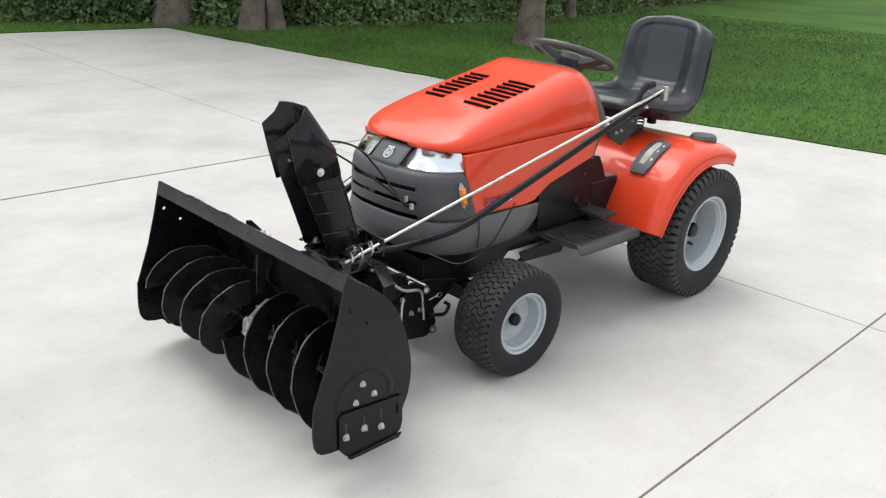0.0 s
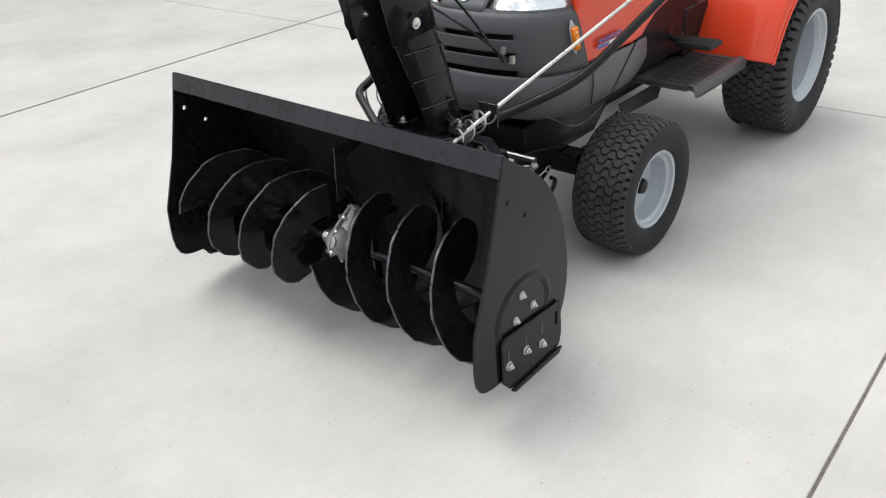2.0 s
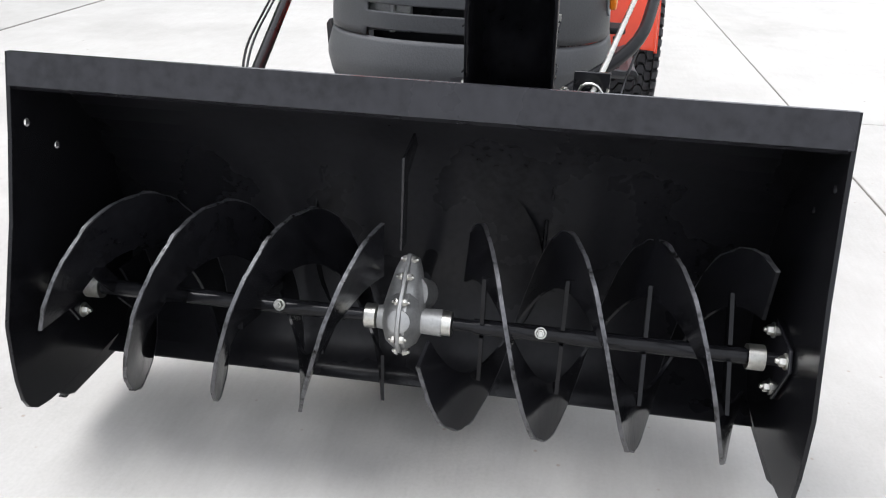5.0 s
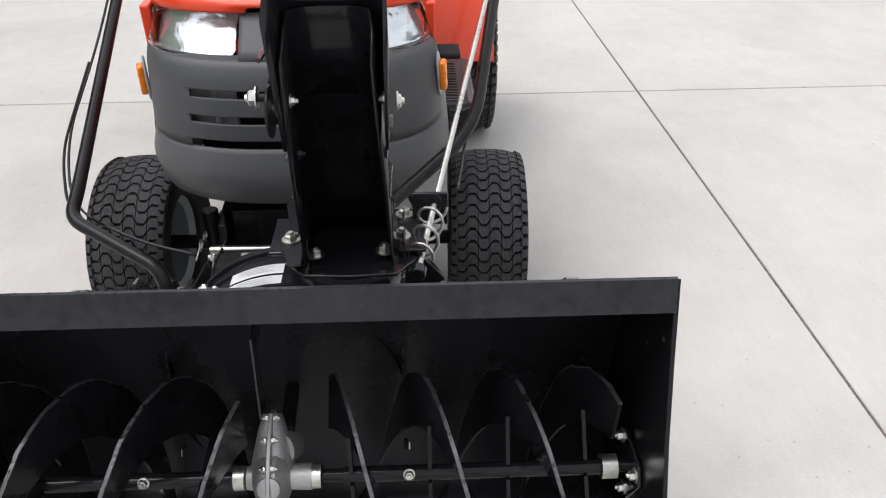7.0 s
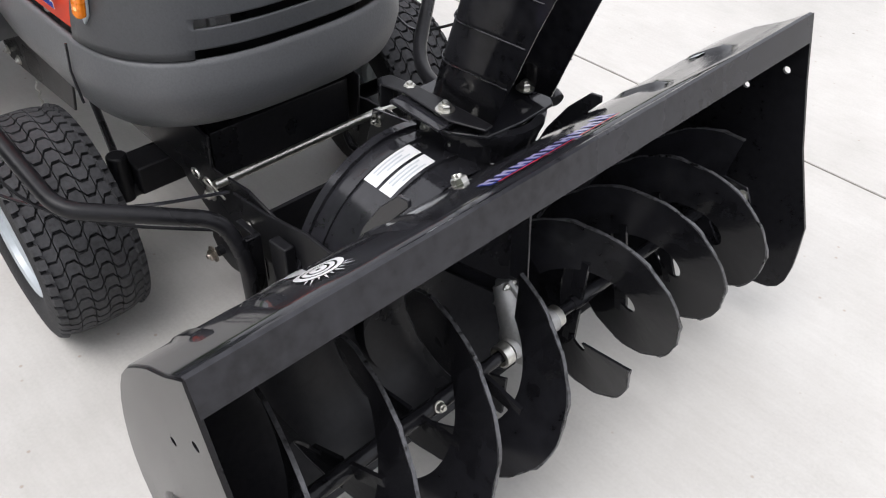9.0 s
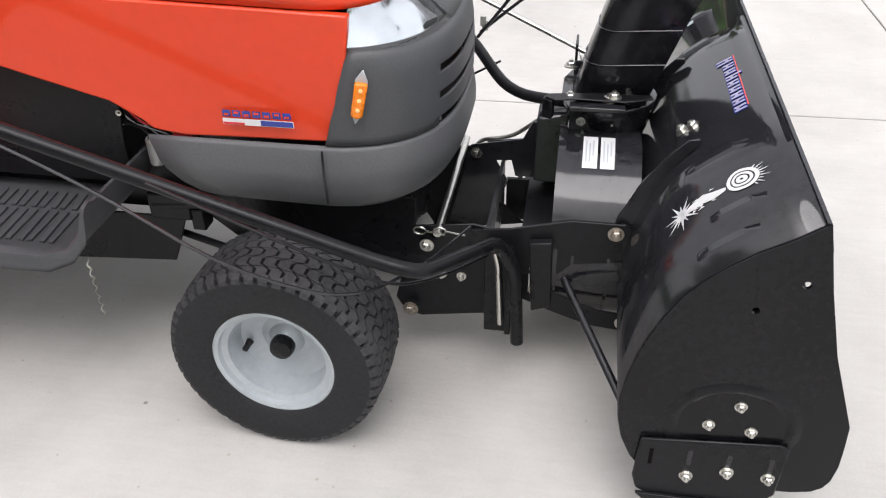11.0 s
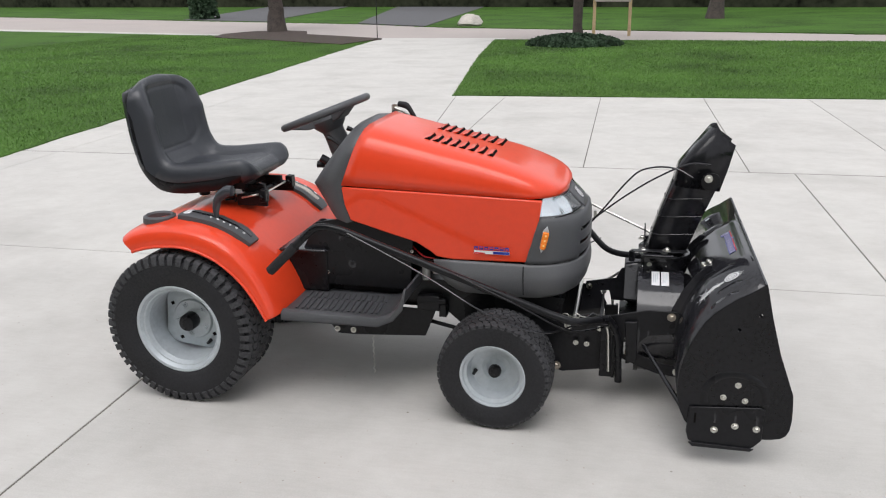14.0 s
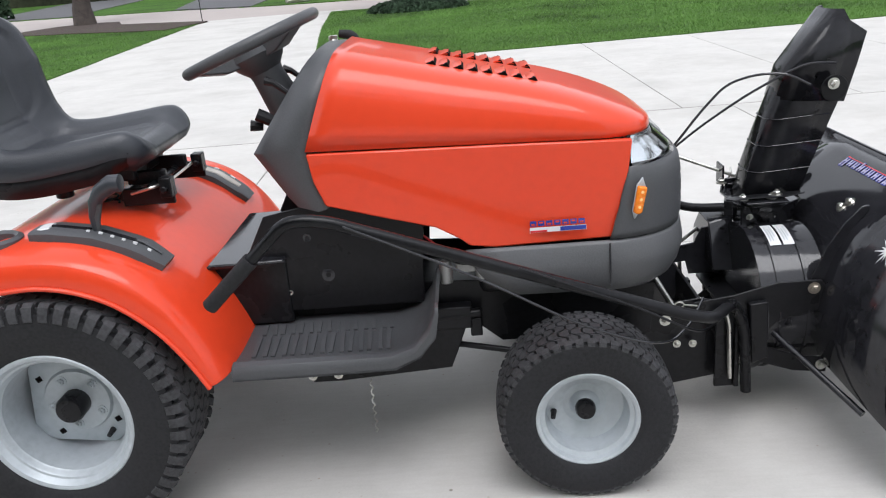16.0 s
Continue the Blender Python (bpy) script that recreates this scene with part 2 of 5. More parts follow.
def tube(pts, r, n=10):
    pts = [Vector(p) for p in pts]
    rings, up = [], Vector((0.13, 0.21, 0.97))
    for i, p in enumerate(pts):
        d = (pts[min(i + 1, len(pts) - 1)] - pts[max(i - 1, 0)]).normalized()
        s = d.cross(up).normalized()
        up = s.cross(d).normalized()
        rr = r[i] if isinstance(r, (list, tuple)) else r
        rings.append([p + (s * math.cos(2 * math.pi * k / n) + up * math.sin(2 * math.pi * k / n)) * rr for k in range(n)])
    return loft(rings)


def rod(a, b, r, n=12):
    return tube([a, b], r, n)


def prism(poly, a, b, axis="y"):
    """A flat outline pushed from a to b along an axis; the outline is in the two other axes, in order."""
    def at(p, h):
        return {"x": (h, p[0], p[1]), "y": (p[0], h, p[1]), "z": (p[0], p[1], h)}[axis]
    return loft([[at(p, a) for p in poly], [at(p, b) for p in poly]])


def helix_strip(xc, zc, y0, y1, turns, phase, r0, r1, thick=0.004, per=40):
    """An auger flight round an axis along y."""
    rings, n = [], int(abs(turns) * per)
    for i in range(n + 1):
        t = i / n
        a = phase + 2 * math.pi * turns * t
        y = y0 + (y1 - y0) * t
        c, s = math.cos(a), math.sin(a)
        ro = r1 * (1 + 0.008 * math.sin(i * 0.9) - (0.035 if i % 7 < 2 else 0.012 if i % 5 == 3 else 0))
        rings.append([(xc + r * c, y + d, zc + r * s) for r, d in ((r0, -thick / 2), (ro, -thick / 2), (ro, thick / 2), (r0, thick / 2))])
    return loft(rings)


def bolt(p, d, r=0.009, h=0.007, washer=1.5):
    """Hex head on a washer, looking along d."""
    q = Vector(d).normalized().to_track_quat("Y", "Z").to_matrix().to_4x4()
    m = Matrix.Translation(p) @ q
    head = lathe([(0, h + 0.002), (r * 0.8, h + 0.002), (r, h), (r, 0.001)], 6, m=m)
    tip = lathe([(0, h + 0.006), (r * 0.42, h + 0.006), (r * 0.5, h + 0.004), (r * 0.5, h)], 10, m=m)
    wash = lathe([(r * washer, 0), (r * washer, 0.002), (0, 0.002)], 14, m=m)
    return grp(head, tip, wash)


def obj(name, g, mat, parent=None, label="", bevel=0.0, sub=0, solid=0.0, angle=35, flat=False):
    me = bpy.data.meshes.new(name)
    me.from_pydata(g[0], [], g[1])
    bm = bmesh.new()
    bm.from_mesh(me)
    bmesh.ops.remove_doubles(bm, verts=bm.verts, dist=1e-6)
    bmesh.ops.recalc_face_normals(bm, faces=bm.faces)
    bm.to_mesh(me)
    bm.free()
    if not flat:
        me.shade_smooth()
        me.set_sharp_from_angle(angle=radians(angle))
    me.materials.append(M[mat])
    ob = new(name, me)
    if parent:
        ob.parent = parent
    if label:
        tagged(ob, label)
    if solid:
        k = ob.modifiers.new("thickness", "SOLIDIFY")
        k.thickness, k.offset = solid, -1
    if sub:
        k = ob.modifiers.new("smooth", "SUBSURF")
        k.levels = k.render_levels = sub
    if bevel:
        k = ob.modifiers.new("edge", "BEVEL")
        k.width, k.segments, k.limit_method, k.angle_limit = bevel, 2, "ANGLE", radians(40)
    return ob


def empty(name, parent=None, label="", category="", kind="", group=""):
    ob = new(name)
    ob.empty_display_size = 0.1
    if parent:
        ob.parent = parent
    return tagged(ob, label, category, group, kind)


# ---- ground ----
ground = obj("ground", ([(-400, -400, -0.12), (400, -400, -0.12), (400, 400, -0.12), (-400, 400, -0.12)], [(0, 1, 2, 3)]), "grass")
tagged(ground, "green mown ground reaching the horizon", "ground", kind="structure")

pavement = obj("pavement", ([(-8, -16, -0.003), (12, -16, -0.003), (12, 8.7, -0.003), (-8, 8.7, -0.003)], [(0, 1, 2, 3)]), "joint")
tagged(pavement, "pale grey concrete driveway slabs with dark joints", "driveway", kind="structure")
GRID = Matrix.Translation((-0.3, 1.150, 0)) @ pose(0, 0, 0, 0, 0, 0.7)
X_CUTS = [-10.1, -6.85, -3.55, 0.0, 3.27, 6.6, 10.0]
Y_CUTS = [-16.5, -10.9, -7.3, -3.88, 0.0, 2.82, 7.6]


def slab(x0, x1, y0, y1, lo=0.0035, hi=0.0035):
    """One slab; a cut may be given by its place at either end."""
    b = 0.002
    (xa, xc), (xb, xd) = ((v, v) if not isinstance(v, tuple) else v for v in (x0, x1))
    rings = []
    for ins, z in ((0, -0.03), (0, -b), (b, 0)):
        o = 0.0042 + ins
        rings.append([(xa + o, y0 + lo + ins, z), (xb - o, y0 + lo + ins, z), (xd - o, y1 - hi - ins, z), (xc + o, y1 - hi - ins, z)])
    return xf(loft(rings), GRID)


for j in range(len(Y_CUTS) - 1):
    cuts = X_CUTS if j < 5 else [-10.1, -6.85, -3.55, (0.0, -0.49), (0.22, 0.25), 1.56, 2.92, 4.25, 5.62, 7.0, 8.5, 10]
    for i in range(len(cuts) - 1):
        obj("slab", slab(cuts[i], cuts[i + 1], Y_CUTS[j], Y_CUTS[j + 1], 0.011 if j in (3, 5) else 0.0038, 0.011 if j in (2, 4) else 0.0038), "concrete", pavement, flat=True)

drive_strip = [(-7.5, 8.6), (-0.3, 8.6), (-1.6, 16.0), (-2.1, 21.2), (-7.0, 21.2), (-6.9, 14)]
tagged(obj("driveway_apron", prism(drive_strip, -0.06, -0.001, "z"), "concrete"), "pale concrete driveway leading to the street", "driveway", kind="structure")
STREET_NEAR = [(60, 14.5), (7.5, 19.55), (-2.4, 20.45), (-5.6, 20.95), (-11.6, 22.6), (-23.6, 26.4), (-90, 47)]
STREET_FAR = [(-90, 63), (-36, 41), (-9.4, 30), (-5.3, 27.1), (8.3, 22.5), (60, 17.5)]
tagged(obj("street", prism(STREET_NEAR + STREET_FAR, -0.06, -0.006, "z"), "street"), "pale worn street beyond the lawn", "street", kind="structure")
tagged(obj("kerb_walk", prism([(-90, 47.5), (-23.6, 26.9), (-11.6, 23.0), (-11.6, 22.2), (-23.6, 25.5), (-90, 45.5)], -0.06, 0.0, "z"), "concrete"), "pale concrete strip along the street", "pavement", kind="structure")


# ---- lawns and planting ----
def lawn(name, poly, z, label, edge=0.03):
    """A lawn sheet with a slightly uneven rim."""
    pts = []
    for i, a in enumerate(poly):
        b = poly[(i + 1) % len(poly)]
        n = max(1, int(math.dist(a, b) / 0.12)) if math.dist(a, b) < 40 else 40
        for k in range(n):
            t = k / n
            p = Vector((a[0] + (b[0] - a[0]) * t, a[1] + (b[1] - a[1]) * t, 0))
            w = noise.noise(p * 3.1) * edge
            pts.append((p.x + w, p.y + w * 0.7))
    return tagged(obj(name, prism(pts, -0.1, z, "z"), "grass"), label, "lawn", kind="structure")


EDGE_A = [(-2.55, -10.0), (-2.75, -7.6), (-3.1, -4.5), (-3.44, -1.75), (-3.85, 0.2), (-4.3, 3.8), (-4.75, 9.0), (-5.3, 15.0), (-5.75, 20.2), (-6.6, 21.2), (-11.6, 22.3)]
LAWN_A = EDGE_A + [(-80, 42), (-80, -80), (60, -80), (60, -10.6), (5, -10.4)]
LAWN_B = [(-0.9, 8.5), (2.5, 8.62), (9.0, 8.95), (60, 10.5), (60, 14.6), (7.5, 19.6), (-2.3, 20.5), (-1.75, 15.0)]
lawn("lawn", LAWN_A, 0.012, "green mown lawn beside the concrete driveway")
lawn("lawn", LAWN_B, 0.012, "green mown lawn between driveway and street")
lawn("lawn", list(reversed(STREET_FAR)) + [(-160, 160), (160, 160)], 0.02, "green lawn across the street", 0.3)

for foot in ([(-20.0, 34.6), (-14.6, 32.2), (-20, 62), (-27, 62)], [(-9.6, 30.2), (-6.1, 27.6), (-9, 60), (-16, 60)]):
    tagged(obj("far_driveway", prism(foot, 0.0, 0.04, "z"), "asphalt"), "dark asphalt driveway across the street", "driveway", kind="structure")


def inside(p, poly):
    c = False
    for i in range(len(poly)):
        (x1, y1), (x2, y2) = poly[i], poly[i - 1]
        if (y1 > p[1]) != (y2 > p[1]) and p[0] < (x2 - x1) * (p[1] - y1) / (y2 - y1) + x1:
            c = not c
    return c


def blades(name, boxes, poly, height, label):
    """Grass blades, fewer and broader away from the driveway; a box's thin edge is named by 'x' or 'y'."""
    rnd = random.Random(5)
    V, F = [], []
    for x0, x1, y0, y1, count, axis in boxes:
        for _ in range(count):
            u, v = rnd.random() ** 1.7, rnd.random()
            x, y = (x0 + (x1 - x0) * u, y0 + (y1 - y0) * v) if axis == "x" else (x0 + (x1 - x0) * v, y0 + (y1 - y0) * u)
            if not inside((x, y), poly):
                continue
            h = height * rnd.uniform(0.5, 1.25)
            a, w = rnd.uniform(0, 6.28), rnd.uniform(0.003, 0.006) * (1 + 2.0 * u)
            lx, ly = rnd.gauss(0, 0.5) * h, rnd.gauss(0, 0.5) * h
            dx, dy = math.cos(a) * w, math.sin(a) * w
            o = len(V)
            V += [(x - dx, y - dy, 0.008), (x + dx, y + dy, 0.008), (x + lx, y + ly, 0.008 + h)]
            F.append((o, o + 1, o + 2))
    me = bpy.data.meshes.new(name)
    me.from_pydata(V, [], F)
    me.materials.append(M["blade"])
    return tagged(new(name, me), label, "grass", kind="stuff")


blades("grass_blades", [(-2.4, -15, -11, 22.5, 340000, "x"), (-4, 6, -10, -14, 30000, "y")], LAWN_A, 0.030, "short green grass blades along the driveway edge")
blades("grass_blades", [(-2.5, 11, 8.4, 20, 170000, "y")], LAWN_B, 0.030, "short green grass blades of the front lawn")


def leaf_cloud(name, mat, parent, count, place, size, label="", seed=3):
    """Many small folded leaves scattered by place(rnd)."""
    rnd = random.Random(seed)
    V, F = [], []
    for _ in range(count):
        c = Vector(place(rnd))
        e = Euler((rnd.uniform(0, 6.28), rnd.uniform(0, 6.28), rnd.uniform(0, 6.28))).to_matrix()
        s = size * rnd.uniform(0.6, 1.5)
        o = len(V)
        for q in ((-0.5, -1, 0), (0.5, -1, 0), (0.75, 0.1, 0.25), (0, 1.1, 0), (-0.75, 0.1, 0.25)):
            V.append(tuple(c + e @ (Vector(q) * s)))
        F.append((o, o + 1, o + 2, o + 3, o + 4))
    me = bpy.data.meshes.new(name)
    me.from_pydata(V, [], F)
    me.materials.append(M[mat])
    ob = new(name, me)
    ob.parent = parent
    return tagged(ob, label)


def tree(x, y, r, h, lean, seed, label, bark="bark"):
    t = empty("tree", None, label, "tree", group="trees")
    rnd = random.Random(seed)
    pts = [(0, 0, -0.1)] + [(lean[0] * k / 6 + rnd.gauss(0, 0.02), lean[1] * k / 6 + rnd.gauss(0, 0.02), h * k / 6) for k in range(1, 7)]
    path = rounded(pts, 0.3, 3)
    rr = [r * (1.4 if p.z < 0.05 else 1.12 if p.z < 0.25 else 1.0 - 0.4 * p.z / h) for p in path]
    V, F = tube(path, rr, 16)
    V = [tuple(Vector(p) + Vector((1, 1, 0)) * noise.noise(Vector(p) * 5 + Vector((seed, 0, 0))) * r * 0.25) for p in V]
    limbs = []
    for k in range(6):
        a = rnd.uniform(0, 6.28)
        z = h * rnd.uniform(0.55, 0.98)
        b = Vector((lean[0] * z / h, lean[1] * z / h, z))
        e = b + Vector((math.cos(a), math.sin(a), 0.7)) * rnd.uniform(1.2, 2.2)
        limbs.append(tube([b, (b + e) / 2 + Vector((0, 0, 0.15)), e], [r * 0.4, r * 0.28, r * 0.1], 8))
    obj("trunk", grp((V, F), *limbs), bark, t)
    top = Vector((lean[0], lean[1], h + 0.6))
    blobs = [(top + Vector((rnd.gauss(0, 1.3), rnd.gauss(0, 1.3), rnd.gauss(0.4, 0.7))), rnd.uniform(0.5, 1.1)) for _ in range(22)]

    def place(q):
        c, s = q.choice(blobs)
        d = Vector((q.gauss(0, 1), q.gauss(0, 1), q.gauss(0, 0.8)))
        return c + d.normalized() * s * q.random() ** 0.4
    leaf_cloud("crown", "leaf", t, 6000, place, 0.07, seed=seed)
    t.matrix_basis = pose(x, y, 0)
    return t


# ---- wheels ----
def turf_tread(R, W, rows, waves, drop, h, swing=0.35, fill=0.84):
    """Zigzag rows of turf blocks across the crown, cut by fine gaps."""
    parts = []
    pitch = 2 * math.pi / rows
    cw = W / waves
    for k in range(rows):
        for c in range(waves):
            sgn = 1 if c % 2 else -1
            rings = []
            for u, wv in ((0.035, 0.0), (0.24, 1.0), (0.76, 1.0), (0.965, 0.0)):
                y = -W / 2 + cw * (c + u)
                rr = R - drop * (abs(y) / (W / 2)) ** 3.0
                half = pitch * 0.5 * fill
                a0 = k * pitch + sgn * wv * swing * pitch
                rings.append([((rr + dr) * math.cos(a0 + da), y, (rr + dr) * math.sin(a0 + da)) for da, dr in ((-half, -h), (-half * 0.92, 0), (half * 0.92, 0), (half, -h))])
            parts.append(loft(rings))
    return grp(*parts)


def wheel(parent, name, R, W, rim_r, rows, cols, at, side, rear):
    """side: +1 when the outer face looks to +y."""
    w = empty(name, parent)
    h = 0.009 if not rear else 0.012
    half = W / 2
    prof = [(rim_r * 0.98, -half * 0.72), (rim_r * 1.04, -half * 0.86), (R * 0.80, -half * 1.02), (R * 0.93, -half * 0.97), (R - h - 0.010, -half * 0.86),
            (R - h - 0.002, -half * 0.5), (R - h, 0), (R - h - 0.002, half * 0.5), (R - h - 0.010, half * 0.86), (R * 0.93, half * 0.97), (R * 0.80, half * 1.02),
            (rim_r * 1.16, half * 0.96), (rim_r * 1.05, half * 0.88), (rim_r * 0.98, half * 0.76)]
    # shoulder lugs, long on the rear tyres and short on the front ones
    lugs = []
    out = ((R - 0.02, 0.78), (R + 0.001, 0.84), (R - 0.005, 0.955), (R - 0.020, 1.012), (R - 0.036, 1.022), (R - 0.042, 0.95)) if rear else ((R - 0.02, 0.76), (R - 0.004, 0.82), (R - 0.010, 0.95), (R - 0.018, 0.985), (R - 0.026, 0.96))
    for k in range(rows):
        for s in (-1, 1):
            a = k * 2 * math.pi / rows + 0.1 if rear else (k - 0.25 * s) * 2 * math.pi / rows
            d = math.pi / rows * (0.62 if rear else 0.66)
            lugs.append(loft([[(rr * math.cos(a - d), half * yy * s, rr * math.sin(a - d)) for rr, yy in out], [(rr * math.cos(a + d), half * yy * s, rr * math.sin(a + d)) for rr, yy in out]]))
    tread = turf_tread(R, W * 0.86, rows, 7 if rear else 6, 0.012, h + 0.004)
    obj("tyre", lathe(prof, 72), "rubber", w, angle=30)
    tagged(obj("tread", grp(tread, *lugs), "tread", w, "black turf tread blocks", angle=30), kind="stuff")
    deep = -0.010 if rear else 0.012
    q = rim_r
    rimp = [(q * 1.08, half * 0.80), (q * 1.09, half * 0.86), (q * 1.03, half * 0.90), (q * 0.97, half * 0.86), (q * 0.95, half * 0.74), (q * 0.86, half * 0.68), (q * 0.85, half * 0.40),
            (q * 0.80, deep), (q * 0.46, deep - 0.012), (q * 0.32, deep - 0.008), (q * 0.24, deep + 0.004), (q * 0.2, deep + 0.008), (0, deep + 0.008)]
    if rear:
        rimp = [(q * k, half * h_) for k, h_ in ((1.08, 0.80), (1.09, 0.86), (1.045, 0.91), (0.995, 0.885), (0.965, 0.81), (0.945, 0.76), (0.915, 0.745), (0.895, 0.70), (0.885, 0.64), (0.865, 0.60), (0.855, 0.2), (0.845, -0.25))]
    back = [(q * 0.95, half * 0.74), (q * 0.86, -half * 0.6), (q * 1.06, -half * 0.82)]
    obj("rim", grp(lathe(rimp, 48), lathe(back, 48)), "rim", w, angle=28)
    top = 0.050 if rear else 0.044
    r = 0.034 if rear else 0.024
    obj("hub_cap", lathe([(r * 0.9, deep), (r, deep + 0.01), (r, top - 0.012), (r * 0.86, top - 0.003), (r * 0.5, top), (0, top)], 20), "satin", w, "black hub cap")
    va = 4.5 if rear else 0.28
    vr = q * 0.66
    p = Vector((vr * math.cos(va), deep, vr * math.sin(va)))
    obj("valve", tube([p, p + Vector((0.002, 0.012, -0.001)), p + Vector((0.005, 0.022, -0.003))], [0.008, 0.006, 0.006], 8), "rubber", w)
    if rear:
        def disc_ring(k, y, flat=True):
            out_ = []
            for j in range(64):
                a = 2 * math.pi * j / 64
                d = (a - 0.55 + math.pi / 4) % (math.pi / 2) - math.pi / 4
                r_ = min(0.85, 0.715 / math.cos(d)) * k if flat else k
                out_.append((q * r_ * math.cos(a), y, q * r_ * math.sin(a)))
            return out_
        disc = [disc_ring(0.985, deep - 0.022), disc_ring(1.0, deep - 0.014), disc_ring(0.985, deep - 0.006), disc_ring(0.95, deep - 0.003), disc_ring(0.50, deep - 0.001, False), disc_ring(0.47, deep + 0.007, False), disc_ring(0.22, deep + 0.009, False), disc_ring(0.05, deep + 0.009, False)]
        obj("rim_centre", loft(disc), "rim", w, "pressed rim centre with four cut-away edges", angle=40)
        for k in range(5):
            a = k * 2 * math.pi / 5 + 0.3
            obj("wheel_bolt", bolt((q * 0.37 * math.cos(a), deep + 0.008, q * 0.37 * math.sin(a)), (0, 1, 0), 0.009, 0.006), "rim", w)
        # holes drawn as near-black blocks on the disc, their shade only in colour
        for k in range(4):
            a = k * math.pi / 2 + 1.05
            c, n_ = math.cos(a), math.sin(a)
            obj("rim_hole", box((q * 0.62 * c, deep - 0.001, q * 0.62 * n_), (0.013, 0.003, 0.013)), "gap", w)
    w.matrix_basis = pose(*at, 0, 25, (0 if side > 0 else 180) - (0 if rear else 1.5))
    return w


tractor = empty("garden_tractor", None, "orange garden tractor with grey nose and black seat on concrete", "garden tractor")
tractor.matrix_basis = pose(0, 0.0, 0, 0, 0, -0.5)
for s in (-1, 1):
    wheel(tractor, "rear_wheel", 0.297, 0.232, 0.164, 52, 8, (0, 0.389 if s > 0 else -0.396, 0.297), s, True)
    wheel(tractor, "front_wheel", 0.207, 0.174, 0.112, 48, 6, (1.183 if s > 0 else 1.196, 0.397 if s > 0 else -0.390, 0.200 if s > 0 else 0.205), s, False)


# ---- hood and nose ----
def lerp_table(x, table):
    if x <= table[0][0]:
        return table[0][1]
    for (a, va), (b, vb) in zip(table, table[1:]):
        if x <= b:
            t = (x - a) / (b - a)
            return va + (vb - va) * t
    return table[-1][1]


HOOD_TOP = [(0.60, 1.036), (0.70, 1.020), (0.81, 1.000), (0.95, 0.970), (1.08, 0.942), (1.20, 0.909), (1.28, 0.881), (1.34, 0.856), (1.38, 0.836), (1.40, 0.823), (1.41, 0.814)]
HOOD_LOW = [(0.60, 0.828), (1.32, 0.803), (1.41, 0.803)]


def hood_half(x):
    if x < 1.16:
        return 0.274 + 0.010 * (1.16 - x) / 0.5
    return max(0.0, 0.274 * (1 - min(1, (x - 1.16) / 0.251) ** 4.2) ** (1 / 2.6))


def hood_point(x, th):
    zt, zg, w = lerp_table(x, HOOD_TOP), lerp_table(x, HOOD_LOW), hood_half(x)
    c, s = math.cos(th), math.sin(th)
    y = w * math.copysign(abs(c) ** 0.32, c)
    z = zg + (zt - zg) * abs(s) ** 0.66
    k = 0.38 * max(0, 1 - (x - 0.60) / 0.45) ** 2
    return (x + k * (z - zg), y, z)


xs = [0.60 + 0.05 * i for i in range(12)] + [1.19, 1.22, 1.25, 1.28, 1.305, 1.325, 1.345, 1.36, 1.375, 1.387, 1.397, 1.404, 1.4095]
hood = obj("hood", loft([[hood_point(x, math.pi * j / 36) for j in range(37)] for x in xs], ring_closed=False), "orange", tractor, "glossy orange hood with two rows of vents", solid=0.006, angle=50)


def on_hood(x, y):
    """Height of the hood surface at a plan place."""
    best = None
    for i in range(200):
        th = math.pi * (0.05 + 0.9 * i / 199)
        p = hood_point(x, th)
        if best is None or abs(p[1] - y) < abs(best[1] - y):
            best = p
    return best


for s in (-1, 1):
    for k in range(8):
        x = 0.888 + 0.0345 * k
        a = on_hood(x, s * 0.030 + 0.004)
        b = on_hood(x, s * 0.162 + 0.013)
        d = Vector((1, 0, -0.16)).normalized()
        pa, pb = Vector(a), Vector(b)
        up = Vector((0.16, 0, 1)).normalized()
        # a raised tongue behind a near-black block that paints the forward opening's shade
        fade = 0.004 * Vector((0, s, 0))
        slot = loft([[p - d * 0.014 - up * 0.006, p + d * 0.0095 - up * 0.006, p + d * 0.0095 + up * 0.0010, p + d * 0.002 + up * 0.0085, p - d * 0.014 + up * 0.001] for p in (pa, pb + fade)])
        obj("vent_slot", slot, "gap", hood, flat=True)
        rim = [pa.lerp(pb, k / 6) for k in range(7)]
        lou = loft([[p - d * 0.020 - up * 0.001, p - d * 0.008 + up * (0.004 + 0.004 * min(1, e)), p + d * 0.0035 + up * (0.003 + 0.0075 * min(1, e)), p + d * 0.0035 + up * (0.001 + 0.0075 * min(1, e)), p - d * 0.016 - up * 0.001] for p, e in zip(rim, (0.3, 0.85, 1, 1, 1, 0.85, 0.3))])
        obj("louvre", lou, "orange", hood)

for s in (-1, 1):
    out = [(0.602, 0.823), (0.80, 0.817), (1.00, 0.811), (1.20, 0.804), (1.334, 0.799), (1.318, 0.68), (1.286, 0.572), (1.15, 0.570), (1.012, 0.568), (0.955, 0.577), (0.935, 0.594), (0.88, 0.627), (0.75, 0.664), (0.632, 0.699), (0.61, 0.76)]
    ring = lambda ins: [(x, s * (hood_half(min(x, 1.16)) + 0.004 - ins + 0.010 * max(0, 0.80 - z)), z) for x, z in out]
    obj("side_panel", loft([ring(0.02), ring(0.0)]), "orange", tractor, "orange engine side panel", bevel=0.004)

